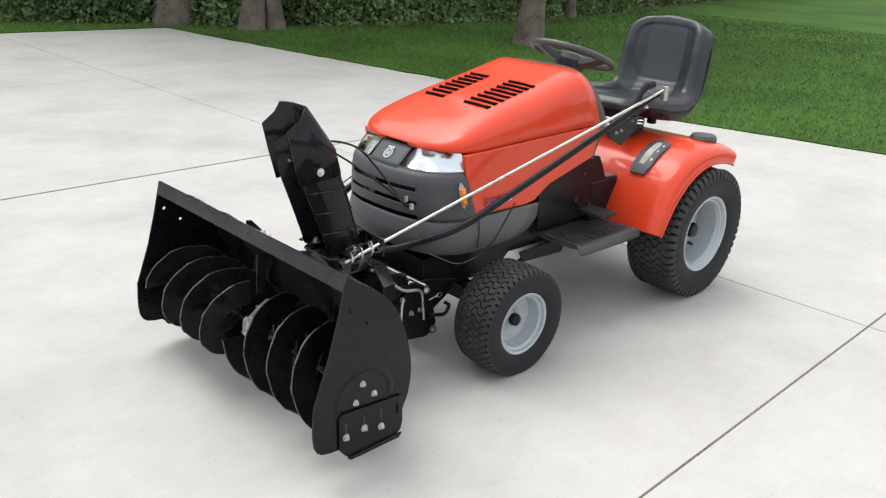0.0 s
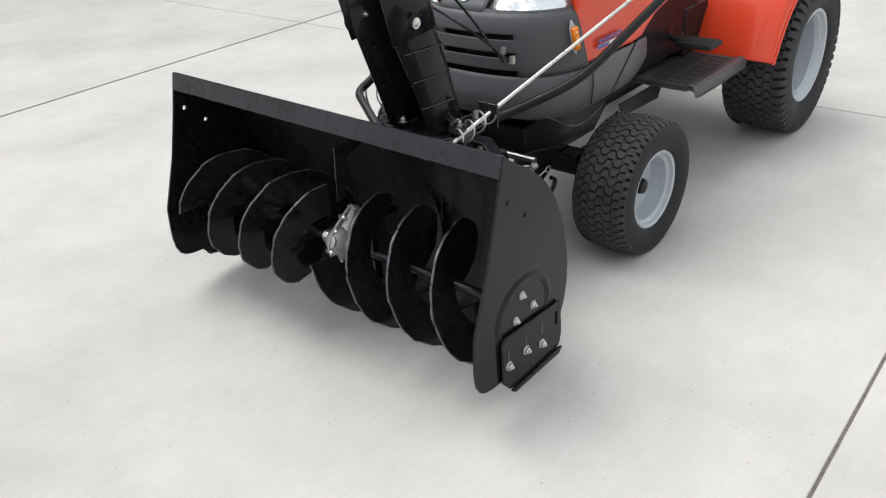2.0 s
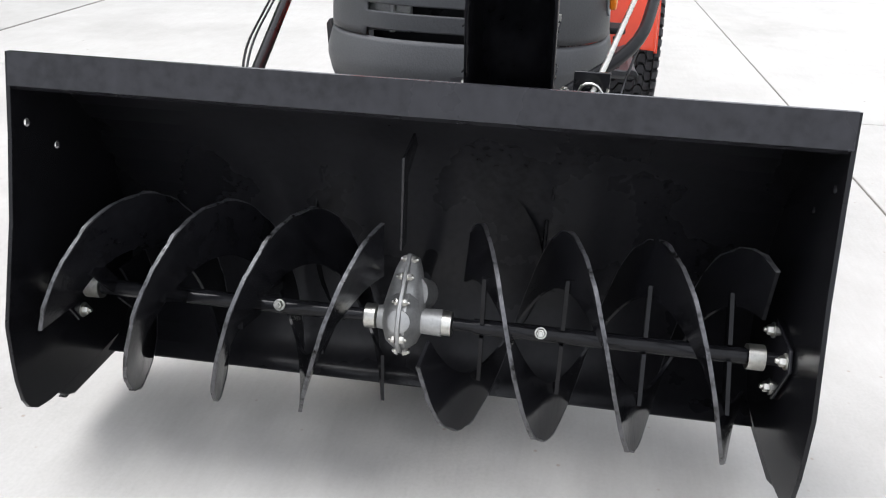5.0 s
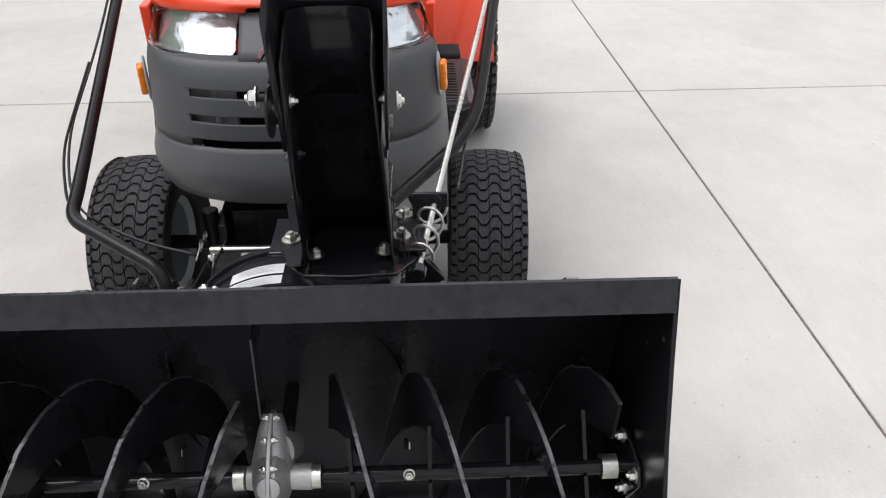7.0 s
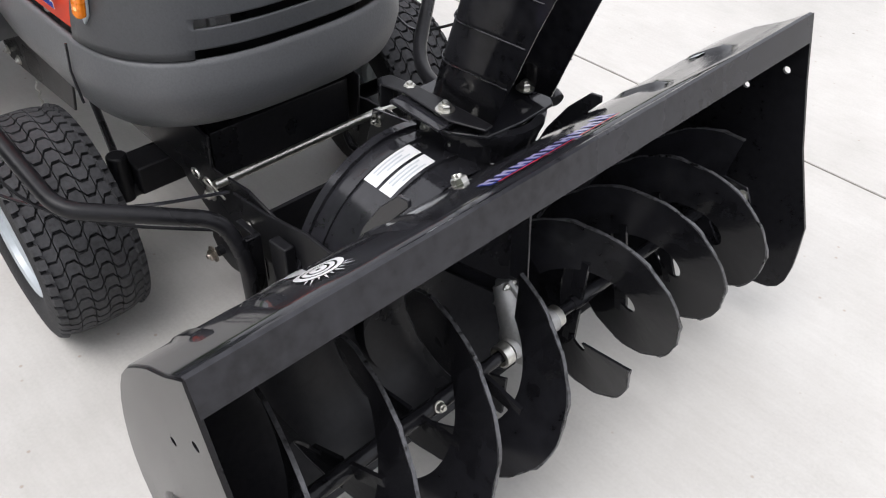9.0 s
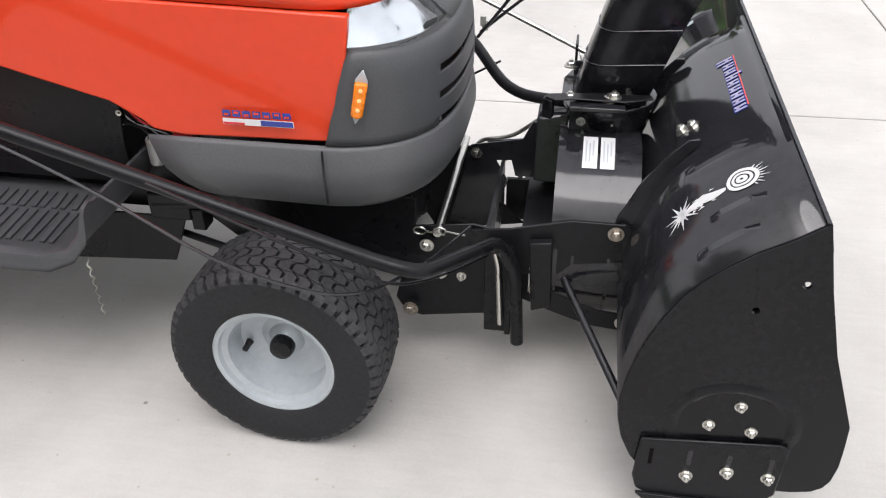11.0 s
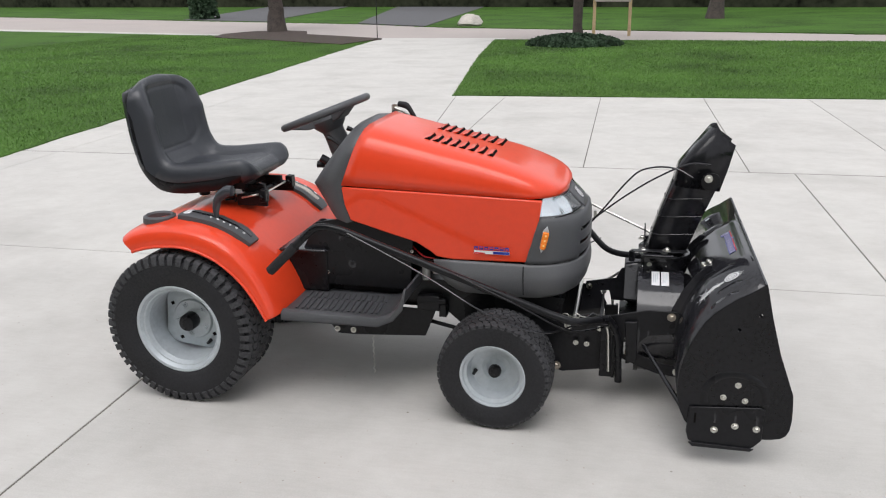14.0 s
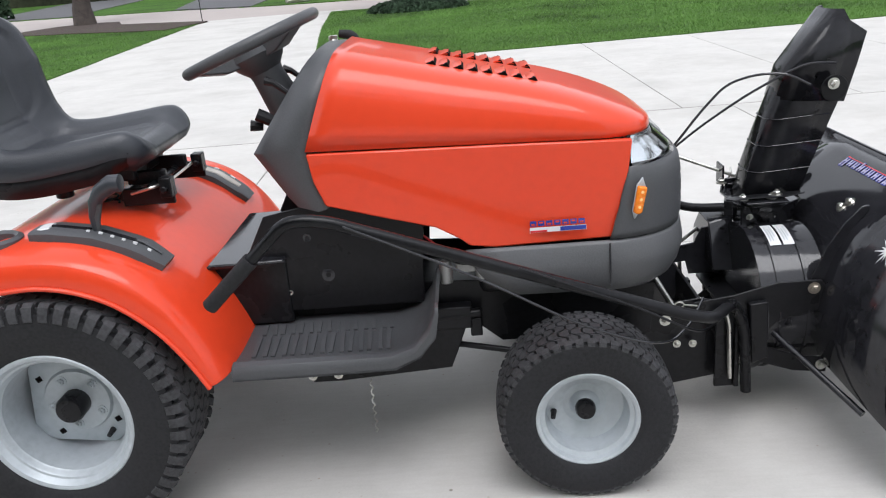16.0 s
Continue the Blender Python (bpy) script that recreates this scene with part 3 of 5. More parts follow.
# dash cowl behind the hood
def dash_ring(x0, z0, k_up, k_dn, w, zb, zt):
    pts = [(x0 + k_dn * (z0 - zb), -w, zb)]
    for j in range(25):
        th = math.pi * (1 - j / 24)
        c, sn = math.cos(th), math.sin(th)
        z = z0 + (zt - z0) * abs(sn) ** 0.7
        pts.append((x0 + k_up * (z - z0), w * math.copysign(abs(c) ** 0.45, c), z))
    return pts + [(x0 + k_dn * (z0 - zb), w, zb)]


rings = [dash_ring(0.64, 0.828, 0.38, 0.2, 0.250, 0.70, 1.00), dash_ring(0.600, 0.826, 0.38, 0.23, 0.279, 0.69, 1.028), dash_ring(0.57, 0.826, 0.45, 0.30, 0.280, 0.685, 1.034),
         dash_ring(0.50, 0.822, 0.60, 0.45, 0.245, 0.69, 1.034), dash_ring(0.462, 0.815, 0.72, 0.6, 0.20, 0.70, 1.018), dash_ring(0.50, 0.815, 0.72, 0.6, 0.17, 0.71, 0.99)]
obj("dash_cowl", loft(rings), "grey", tractor, "dark grey dashboard cowl", angle=45)

# nose
NOSE = [(0.742, 1.462, 0.272, 1.326), (0.730, 1.478, 0.280, 1.324), (0.722, 1.484, 0.284, 1.322), (0.700, 1.488, 0.288, 1.316), (0.687, 1.4895, 0.289, 1.312), (0.684, 1.4897, 0.2892, 1.311), (0.669, 1.4904, 0.290, 1.307), (0.666, 1.4905, 0.2902, 1.306),
        (0.650, 1.491, 0.291, 1.303), (0.638, 1.4912, 0.2917, 1.299), (0.635, 1.4912, 0.292, 1.298), (0.620, 1.4912, 0.2927, 1.293), (0.617, 1.4911, 0.2928, 1.292), (0.602, 1.4905, 0.2935, 1.288), (0.590, 1.490, 0.294, 1.285), (0.587, 1.4898, 0.294, 1.284), (0.572, 1.489, 0.2942, 1.279)]
LOWER = [(0.570, 1.487, 0.291, 0.945), (0.560, 1.489, 0.296, 0.948), (0.525, 1.494, 0.306, 0.965), (0.510, 1.494, 0.3065, 0.975), (0.480, 1.485, 0.300, 1.000), (0.458, 1.471, 0.292, 1.030), (0.444, 1.45, 0.280, 1.060), (0.440, 1.42, 0.25, 1.10)]


def plan_row(z, xf_, w, xr):
    side = [(xr + (1.24 - xr) * k / 4 if xr < 1.2 else xr - (xr - 1.24) * 0.0, w) for k in range(4)] if xr < 1.2 else []
    xs0 = 1.24 if xr < 1.2 else None
    pts = []
    n = 2.7
    start = 0.0
    if xs0 is None:
        # begin where the curve reaches the rear edge
        f = (xr - 1.24) / (xf_ - 1.24)
        start = math.asin(max(0, min(1, f)) ** (n / 2))
    for k in range(25):
        a = start + (math.pi / 2 - start) * k / 24
        pts.append((1.24 + (xf_ - 1.24) * max(0, math.sin(a)) ** (2 / n), w * max(0, math.cos(a)) ** (2 / n)))
    droop = 0.008 * max(0, min(1, (0.545 - z) / 0.1))
    half = [(x, y, z - droop * max(0, (x - 1.05) / 0.44)) for x, y in side + pts]
    return [(x, -y, z) for x, y, z in half[:-1]] + [half[-1]] + [(x, y, z) for x, y, z in reversed(half[:-1])]


V, F = loft([plan_row(*r) for r in NOSE], ring_closed=False)
slots = {5, 10, 15}
n = len(plan_row(*NOSE[0]))
keep = []
for f in F:
    row = f[0] // n
    ys = [abs(V[i][1]) for i in f]
    if row in slots and max(ys) < 0.185:
        continue
    keep.append(f)
nose = obj("nose_grille", (V, keep), "grey", tractor, "dark grey plastic nose with slotted grille", solid=0.005, angle=40)
obj("lower_cowl", loft([plan_row(*r) for r in LOWER], ring_closed=False), "cowl", tractor, "dark grey lower bumper panel", solid=0.008, angle=40)
obj("engine_cover", box((1.425, -0.150, 0.64), (0.012, 0.105, 0.13)), "alu", tractor, "bright metal plate behind the grille", bevel=0.004)
obj("starter_bracket", box((1.436, -0.135, 0.635), (0.015, 0.012, 0.12)), "alu", tractor, bevel=0.003)
obj("engine", grp(box((1.18, 0, 0.56), (0.42, 0.38, 0.30)), box((0.95, 0, 0.72), (0.5, 0.40, 0.16))), "satin", tractor, "dark engine block behind the grille", bevel=0.02)

# ---- headlights ----
BAND = [(0.736, 1.472, 0.280, 1.326), (0.750, 1.458, 0.278, 1.326), (0.768, 1.440, 0.275, 1.326), (0.786, 1.420, 0.271, 1.326), (0.803, 1.402, 0.268, 1.327)]


def cut_row(row, y0, y1):
    """The stretch of a plan row between two places across, cut exactly."""
    out = []
    for a, b in zip(row, row[1:]):
        if y0 <= a[1] <= y1:
            out.append(a)
        for y in (y0, y1):
            if min(a[1], b[1]) < y < max(a[1], b[1]):
                t = (y - a[1]) / (b[1] - a[1])
                out.append(tuple(a[i] + (b[i] - a[i]) * t for i in range(3)))
    if y0 <= row[-1][1] <= y1:
        out.append(row[-1])
    # even spacing, so that all rows have the same count
    d = [0.0]
    for a, b in zip(out, out[1:]):
        d.append(d[-1] + math.dist(a, b))
    res = []
    for k in range(15):
        t = d[-1] * k / 14
        i = max(i for i in range(len(d)) if d[i] <= t + 1e-9)
        i = min(i, len(out) - 2)
        f = (t - d[i]) / max(1e-9, d[i + 1] - d[i])
        res.append(tuple(out[i][c] + (out[i + 1][c] - out[i][c]) * f for c in range(3)))
    return res


def band_patch(y0, y1, inset=0.0):
    return loft([cut_row(plan_row(z, xf_ - inset, w - inset * 0.6, xr), y0, y1) for z, xf_, w, xr in BAND], ring_closed=False)


for s in (-1, 1):
    lo, hi = (0.077, 0.30) if s > 0 else (-0.30, -0.077)
    light = empty("headlight", tractor)
    obj("lens", band_patch(lo, hi, 0.0), "lens", light, "clear moulded headlight lens", solid=0.003, angle=60).visible_shadow = False
    mirror_ = obj("reflector", band_patch(lo, hi, 0.026), "chrome", light, "bright faceted headlight reflector", angle=20)
    for v in mirror_.data.vertices:
        v.co.x -= 0.006 - 0.006 * math.sin(v.co.y * 74 + 0.6) * math.cos(v.co.z * 120)
badge_panel = obj("badge_panel", band_patch(-0.0765, 0.0765, -0.001), "grey", tractor, "grey centre panel with a pale badge", solid=0.01)
mb = Matrix.Translation((1.444, 0, 0.768)) @ pose(0, 0, 0, 0, -43, 0) @ pose(0, 0, 0, 0, 0, -90)
obj("badge", grp(lathe([(0.020, -0.001), (0.020, 0.002), (0.016, 0.002), (0.016, -0.001)], 24, closed=True, m=mb), *[xf(box((x, 0.001, 0.0), (0.004, 0.003, 0.020)), mb) for x in (-0.006, 0.006)], xf(box((0, 0.001, 0), (0.012, 0.003, 0.004)), mb),
    *[xf(box((x, 0.001, 0.025), (0.006, 0.003, 0.008)), mb) for x in (-0.012, 0, 0.012)]), "white", badge_panel, "pale shield badge")

for s in (-1, 1):
    mk = Matrix.Translation((1.345, s * 0.284, 0.663)) @ pose(0, 0, 0, 0, 12, -s * 14) @ Matrix.Scale(0.68, 4)
    marker = obj("marker_light", xf(prism([(-0.014, -0.045), (0, -0.074), (0.014, -0.045), (0.016, 0.045), (0, 0.074), (-0.016, 0.045)], -0.004, 0.004), mk), "rim", tractor, "small amber marker lamp on a silver base", bevel=0.002)
    obj("amber_lens", xf(prism([(-0.015, -0.046), (0, -0.053), (0.015, -0.046), (0.0165, 0.044), (-0.0165, 0.044)], s * 0.003, s * 0.022), mk), "amber", marker, "amber lens", bevel=0.004)
    for k in (-1, 0, 1):
        obj("lamp_dot", xf(lathe([(0.006, 0.0215), (0.005, 0.0228), (0.0, 0.0232)], 12), mk @ (Matrix.Translation((0, 0, 0.026 * k)) if s > 0 else Matrix.Translation((0, 0, 0.026 * k)) @ Matrix.Rotation(math.pi, 4, "Z"))), "dot", marker)

# ---- chassis ----
frame_rail = []
for s in (-1, 1):
    frame_rail.append(prism([(-0.22, 0.36), (0.45, 0.36), (0.46, 0.33), (0.95, 0.33), (1.02, 0.27), (1.40, 0.27), (1.41, 0.40), (1.0, 0.44), (0.40, 0.47), (-0.22, 0.47)], s * 0.16, s * 0.166))
frame_rail.append(box((1.30, 0, 0.34), (0.18, 0.30, 0.10)))
obj("chassis", grp(*frame_rail, box((0.5, 0, 0.40), (1.3, 0.31, 0.02))), "satin", tractor, "black pressed-steel chassis", bevel=0.002)
obj("front_axle", grp(box((1.195, 0, 0.235), (0.07, 0.46, 0.06)), rod((1.195, -0.40, 0.204), (1.195, 0.40, 0.204), 0.017), rod((1.195, -0.25, 0.19), (1.195, -0.25, 0.29), 0.02), rod((1.195, 0.25, 0.19), (1.195, 0.25, 0.29), 0.02)), "satin", tractor, bevel=0.004)
obj("transaxle", grp(box((0.02, 0, 0.31), (0.30, 0.30, 0.20)), rod((0, -0.32, 0.297), (0, 0.32, 0.297), 0.035)), "satin", tractor, bevel=0.02)
for s in (-1, 1):
    pan = [(0.42, 0.41), (0.83, 0.41), (0.835, 0.47), (0.835, 0.50), (0.842, 0.565), (0.845, 0.610), (0.62, 0.69), (0.46, 0.66), (0.40, 0.55)]
    obj("engine_side_plate", prism(pan, s * 0.205, s * 0.20), "satin", tractor, "black steel side plate below the hood", bevel=0.002)

# ---- fender deck ----
CROWN = [(-0.225, 0.640, -0.75, 0.65), (-0.19, 0.664, -0.45, 0.9), (-0.10, 0.690, -0.18, 1), (0.02, 0.700, 0.02, 1), (0.12, 0.683, 0.36, 0.93), (0.208, 0.648, 0.50, 0.85), (0.280, 0.590, 0.70, 0.70), (0.333, 0.520, 0.84, 0.54), (0.373, 0.440, 0.92, 0.4), (0.400, 0.368, 0.95, 0.3)]
SKIRT = [1, 1, 1, 1, 1, 1, 0.95, 0.82, 0.70, 0.60]
rings = []
for (x, z, nx, nz), skirt in zip(CROWN, SKIRT):
    nrm = Vector((nx, 0, nz)).normalized()
    side = []
    for y, d in ((0.10, 0.0), (0.20, 0.0), (0.30, 0.004), (0.40, 0.002), (0.452, -0.006), (0.474, -0.022), (0.480, -0.045), (0.482, -0.078), (0.474, -0.080), (0.470, -0.05)):
        p = Vector((x, 0, z)) + nrm * d * (skirt if d < -0.03 else 1)
        side.append((p.x, y, p.z))
    rings.append([(px, -py, pz) for px, py, pz in reversed(side)] + side)
obj("rear_fender", loft(rings, ring_closed=False), "orange", tractor, "glossy orange rear fender pressing over both wheels", sub=2, solid=0.004)
deck = [(-0.215, 0.63), (-0.18, 0.662), (-0.10, 0.690), (0.03, 0.705), (0.13, 0.69), (0.215, 0.648), (0.285, 0.585), (0.335, 0.50), (0.31, 0.48), (0.25, 0.53), (0.18, 0.60), (-0.2, 0.60)]
obj("seat_deck", loft([[(x, y, z - 0.022 - abs(y) * 0.05) for x, z in deck] for y in (-0.165, -0.1, 0, 0.1, 0.165)]), "orange", tractor, "orange seat deck between the fenders", bevel=0.01)

# ---- foot rests ----
for s in (-1, 1):
    prof = [(0.395, 0.372), (0.60, 0.372), (0.76, 0.372), (0.815, 0.392), (0.850, 0.435), (0.868, 0.485), (0.876, 0.485), (0.866, 0.432), (0.828, 0.386), (0.77, 0.359), (0.60, 0.356), (0.395, 0.356)]
    if s > 0:
        prof = [(0.395, 0.372), (0.60, 0.372), (0.74, 0.372), (0.775, 0.374), (0.795, 0.380), (0.805, 0.388), (0.812, 0.386), (0.810, 0.374), (0.795, 0.362), (0.76, 0.356), (0.60, 0.354), (0.395, 0.354)]
    rest = obj("foot_rest", loft([[(x, s * y * (0.915 if s > 0 else 1), z + dz) for x, z in prof] for y, dz in ((0.16, 0.004), (0.40, 0.004), (0.415, 0.010), (0.432, 0.006), (0.440, -0.006), (0.440, -0.012))]), "grey", tractor, "dark grey ribbed foot rest", bevel=0.003)
    for k in range(15):
        x = 0.425 + 0.0225 * k
        for y0, y1 in ((0.215, 0.275), (0.285, 0.355 if s > 0 else 0.39)):
            obj("tread_rib", prism([(x, s * y0), (x + 0.010, s * y0), (x + 0.016 + 0.004 * (k % 2), s * y1), (x + 0.006 + 0.004 * (k % 2), s * y1)], 0.374, 0.3805, "z"), "grey", rest)

# ---- seat ----
seat_line = [(0.188, 0.806, 2.6, 0.15), (0.192, 0.832, 2.3, 0.195), (0.150, 0.858, 1.8, 0.228), (0.05, 0.846, 1.55, 0.244), (-0.07, 0.832, 1.62, 0.248), (-0.155, 0.838, 1.95, 0.246), (-0.208, 0.882, 2.5, 0.242), (-0.232, 0.955, 2.85, 0.240), (-0.245, 1.04, 2.95, 0.238), (-0.258, 1.130, 2.95, 0.228), (-0.270, 1.184, 2.85, 0.200), (-0.288, 1.198, 2.2, 0.155)]


def seat_row(t):
    """Smooth row between the seat's key rows: x, z, slope, half width."""
    i = min(int(t), len(seat_line) - 2)
    u = t - i
    p = [seat_line[min(max(i + k, 0), len(seat_line) - 1)] for k in (-1, 0, 1, 2)]
    return [0.5 * (2 * b + (c - a) * u + (2 * a - 5 * b + 4 * c - d) * u * u + (3 * b - a - 3 * c + d) * u ** 3) for a, b, c, d in zip(*p)]


def padded(t, f, w):
    """Height of the cushion: side bolsters, and panels let in behind a seam."""
    g = abs(f)
    side = lerp_table(g, [(0, -0.004), (0.45, -0.002), (0.62, 0.010), (0.78, 0.026), (0.88, 0.025), (0.95, 0.012), (1.0, -0.022)])
    gain = lerp_table(t, [(0, 0.5), (1, 0.5), (2, 1.2), (5, 1.4), (6, 1.9), (8, 1.9), (9, 1.2), (10, 0.5), (11, 0.25)])
    up = side * gain
    for t0, t1, hw in ((2.1, 5.35, 0.60), (6.25, 9.35, 0.66)):
        mid, half = (t0 + t1) / 2, (t1 - t0) / 2
        scale = 0.080
        qx, qy = abs(t - mid) * scale - half * scale + 0.06, g * w - hw * w + 0.06
        d = math.hypot(max(qx, 0), max(qy, 0)) + min(max(qx, qy), 0) - 0.06
        up -= 0.006 * math.exp(-(d / 0.006) ** 2) + 0.005 * min(1, max(0, 0.5 - d / 0.016))
    return up


seat_top, pan = [], []
for k in range(89):
    t = k / 8
    x, z, a, w = seat_row(t)
    w *= 0.955
    z -= lerp_table(t, [(7, 0), (11, 0.008)])
    nrm = Vector((-math.cos(a), 0, math.sin(a)))
    droop = lerp_table(t, [(0, 0), (8, 0), (9, 0.010), (10, 0.03), (11, 0.03)])
    row = [Vector((x, f * w, z - droop * f * f)) + nrm * padded(t, f, w) for f in [-1 + j / 30 for j in range(61)]]
    thick = lerp_table(t, [(0, 0.03), (0.6, 0.065), (5, 0.075), (6.5, 0.055), (10, 0.05), (11, 0.02)])
    low = [Vector((x, f * w * 0.96, z - droop * f * f)) - nrm * (thick if abs(f) < 0.9 else thick * 0.6) for f in (0.98, 0.8, 0.5, 0, -0.5, -0.8, -0.98)]
    seat_top.append([tuple(p) for p in row + low])
    if 1.6 < t < 10.3:
        pan.append([tuple(Vector((x, f * w, z - droop * f * f)) - nrm * (thick * (0.5 if abs(f) > 0.93 else 1) + h - lerp_table(t, [(1.6, 0.02), (2.6, 0)]))) for h, fs in ((-0.004, (-0.985, -0.90, -0.5, 0, 0.5, 0.90, 0.985)), (0.008, (1.0, 0.91, 0.5, 0, -0.5, -0.91, -1.0))) for f in fs])
seat = obj("seat", loft(seat_top), "vinyl", tractor, "black moulded vinyl bucket seat", angle=70)
obj("seat_pan", loft(pan), "satin", seat, "black shell behind the seat padding", angle=50)
obj("seat_bracket", grp(box((0.02, 0, 0.768), (0.22, 0.22, 0.035)), rod((-0.06, -0.10, 0.72), (-0.06, -0.10, 0.80), 0.022), rod((-0.06, 0.10, 0.72), (-0.06, 0.10, 0.80), 0.022), box((0.15, 0.08, 0.752), (0.10, 0.02, 0.035)), box((0.15, -0.08, 0.752), (0.10, 0.02, 0.035)), rod((0.17, -0.13, 0.735), (0.17, 0.13, 0.735), 0.009), rod((0.10, -0.13, 0.715), (0.10, 0.13, 0.715), 0.012)), "satin", tractor, bevel=0.004)

for sgn in (-1, 1):
    mech = obj("seat_hinge", grp(box((0.165, sgn * 0.13, 0.715), (0.13, 0.012, 0.045)), box((0.215, sgn * 0.13, 0.735), (0.030, 0.035, 0.050)), rod((0.215, sgn * 0.10, 0.735), (0.215, sgn * 0.165, 0.735), 0.009)), "satin", tractor, "black seat hinge bracket", bevel=0.003)
    coil = [(0.06 + 0.020 * math.cos(k * 0.5), sgn * 0.115 + 0.020 * math.sin(k * 0.5), 0.700 + 0.0012 * k) for k in range(60)]
    obj("seat_spring", tube(coil, 0.003, 6), "satin", tractor, "black seat spring")
obj("latch_rod", tube(rounded([(0.13, -0.15, 0.728), (0.19, -0.155, 0.742), (0.205, -0.10, 0.738), (0.205, 0.10, 0.738)], 0.02), 0.004, 8), "zinc", tractor)

# ---- steering ----
SW = Matrix.Translation((0.447, -0.005, 1.05)) @ pose(0, 0, 0, 0, -20.5, 0) @ pose(0, 0, 0, 90, 0, 0)
sw = empty("steering_wheel", tractor, "black steering wheel")
obj("wheel_rim", lathe([(0.172 + 0.0145 * math.cos(a), 0.0145 * math.sin(a)) for a in [2 * math.pi * k / 12 for k in range(12)]], 48, closed=True, m=SW), "grey", sw)
obj("hub", lathe([(0.040, -0.075), (0.062, -0.050), (0.074, -0.028), (0.070, -0.006), (0.045, 0.004), (0.0, 0.006)], 28, m=SW), "grey", sw)
for a in (0.5, math.pi - 0.5, -math.pi / 2):
    c, s_ = math.cos(a), math.sin(a)
    arm = [[(r * c - w * s_, y, r * s_ + w * c), (r * c + w * s_, y, r * s_ - w * c), (r * c + w * s_, y - t_, r * s_ - w * c), (r * c - w * s_, y - t_, r * s_ + w * c)] for r, w, y, t_ in ((0.045, 0.034, -0.004, 0.040), (0.09, 0.030, -0.008, 0.032), (0.13, 0.026, -0.002, 0.022), (0.17, 0.024, 0.006, 0.014))]
    obj("spoke", xf(loft(arm), SW), "grey", sw, bevel=0.004)
obj("steering_column", tube([(0.452, -0.005, 1.035), (0.478, -0.002, 0.97), (0.53, 0, 0.85)], [0.052, 0.042, 0.05], 16), "grey", tractor, "dark grey steering column cover")

# ---- snow blower ----
blower = empty("snow_blower", None, "black two-stage snow blower attachment mounted in front of the tractor", "snow blower")
ARC = [(2.048, 0.633), (2.01, 0.605), (1.968, 0.580), (1.935, 0.554), (1.905, 0.527), (1.880, 0.496), (1.860, 0.460), (1.842, 0.418), (1.828, 0.375), (1.817, 0.325), (1.812, 0.280), (1.814, 0.235), (1.824, 0.190), (1.842, 0.150), (1.868, 0.118), (1.90, 0.098), (1.935, 0.090)]
HW = 0.548


housing = obj("auger_housing", loft([[(x, y, z) for x, z in ARC] for y in (-HW + 0.001, -0.2, 0.2, HW - 0.001)], ring_closed=False), "inner", blower, "glossy black curved auger housing", solid=0.004, angle=40)
housing.modifiers["thickness"].offset = 0
housing.data.materials.append(M["black"])
housing.modifiers["thickness"].material_offset = 1
housing.modifiers["thickness"].material_offset_rim = 0
obj("front_lip", prism([(2.046, 0.636), (2.052, 0.636), (2.064, 0.592), (2.050, 0.583), (2.049, 0.588), (2.060, 0.594), (2.047, 0.632)], -HW, HW), "dull", blower, "folded front lip of the housing")
PLATE = [(2.052, 0.636)] + ARC[1:15] + [(1.90, 0.104), (2.0, 0.100), (2.110, 0.107), (2.140, 0.114), (2.156, 0.126), (2.165, 0.145), (2.169, 0.18), (2.168, 0.215), (2.164, 0.27), (2.112, 0.41), (2.078, 0.53)]


def with_hole(poly, i, cx, cz, r):
    """Cut a round hole into an outline, reached by a hair-thin slit from corner i."""
    px, pz = poly[i]
    a0 = math.atan2(pz - cz, px - cx)
    ring = [(cx + r * math.cos(a0 - 0.02 - k * (2 * math.pi - 0.04) / 12), cz + r * math.sin(a0 - 0.02 - k * (2 * math.pi - 0.04) / 12)) for k in range(13)]
    d = Vector((-(pz - cz), px - cx)).normalized() * 0.00015
    return poly[:i] + [(px - d.x, pz - d.y)] + ring + [(px + d.x, pz + d.y)] + poly[i + 1:]


PLATE_CUT = with_hole(PLATE, len(PLATE) - 1, 2.042, 0.534, 0.0065)
PLATE_CUT = with_hole(PLATE_CUT, 2, 1.983, 0.482, 0.0060)
for s in (-1, 1):
    sp = obj("side_plate", prism(PLATE_CUT, s * (HW - 0.003), s * (HW + 0.003)), "plate", blower, "flat black end plate of the blower")
    skid = [(1.853, 0.205), (1.848, 0.115), (1.856, 0.085), (1.885, 0.066), (2.035, 0.066), (2.060, 0.078), (2.083, 0.105), (2.086, 0.215), (2.07, 0.222)]
    sk = obj("skid_shoe", prism(skid, s * (HW + 0.006), s * (HW + 0.013)), "satin", blower, "black adjustable skid shoe", bevel=0.003)
    obj("skid_foot", prism([(1.87, 0.066), (2.05, 0.066), (2.062, 0.076), (1.856, 0.080)], s * (HW + 0.013), s * (HW + 0.021)), "satin", sk, bevel=0.002)
    for x, z in ((2.064, 0.146), (1.998, 0.150), (1.935, 0.131)):
        obj("skid_bolt", bolt((x, s * (HW + 0.013), z), (0, s, 0), 0.0085, 0.008, 1.35), "zinc", blower)
    for x, z in ((1.997, 0.291), (1.955, 0.245), (2.022, 0.238)):
        obj("plate_bolt", bolt((x, s * (HW + 0.003), z), (0, s, 0), 0.0075, 0.006, 1.35), "zinc", blower)
AX, AZ = 2.0, 0.256
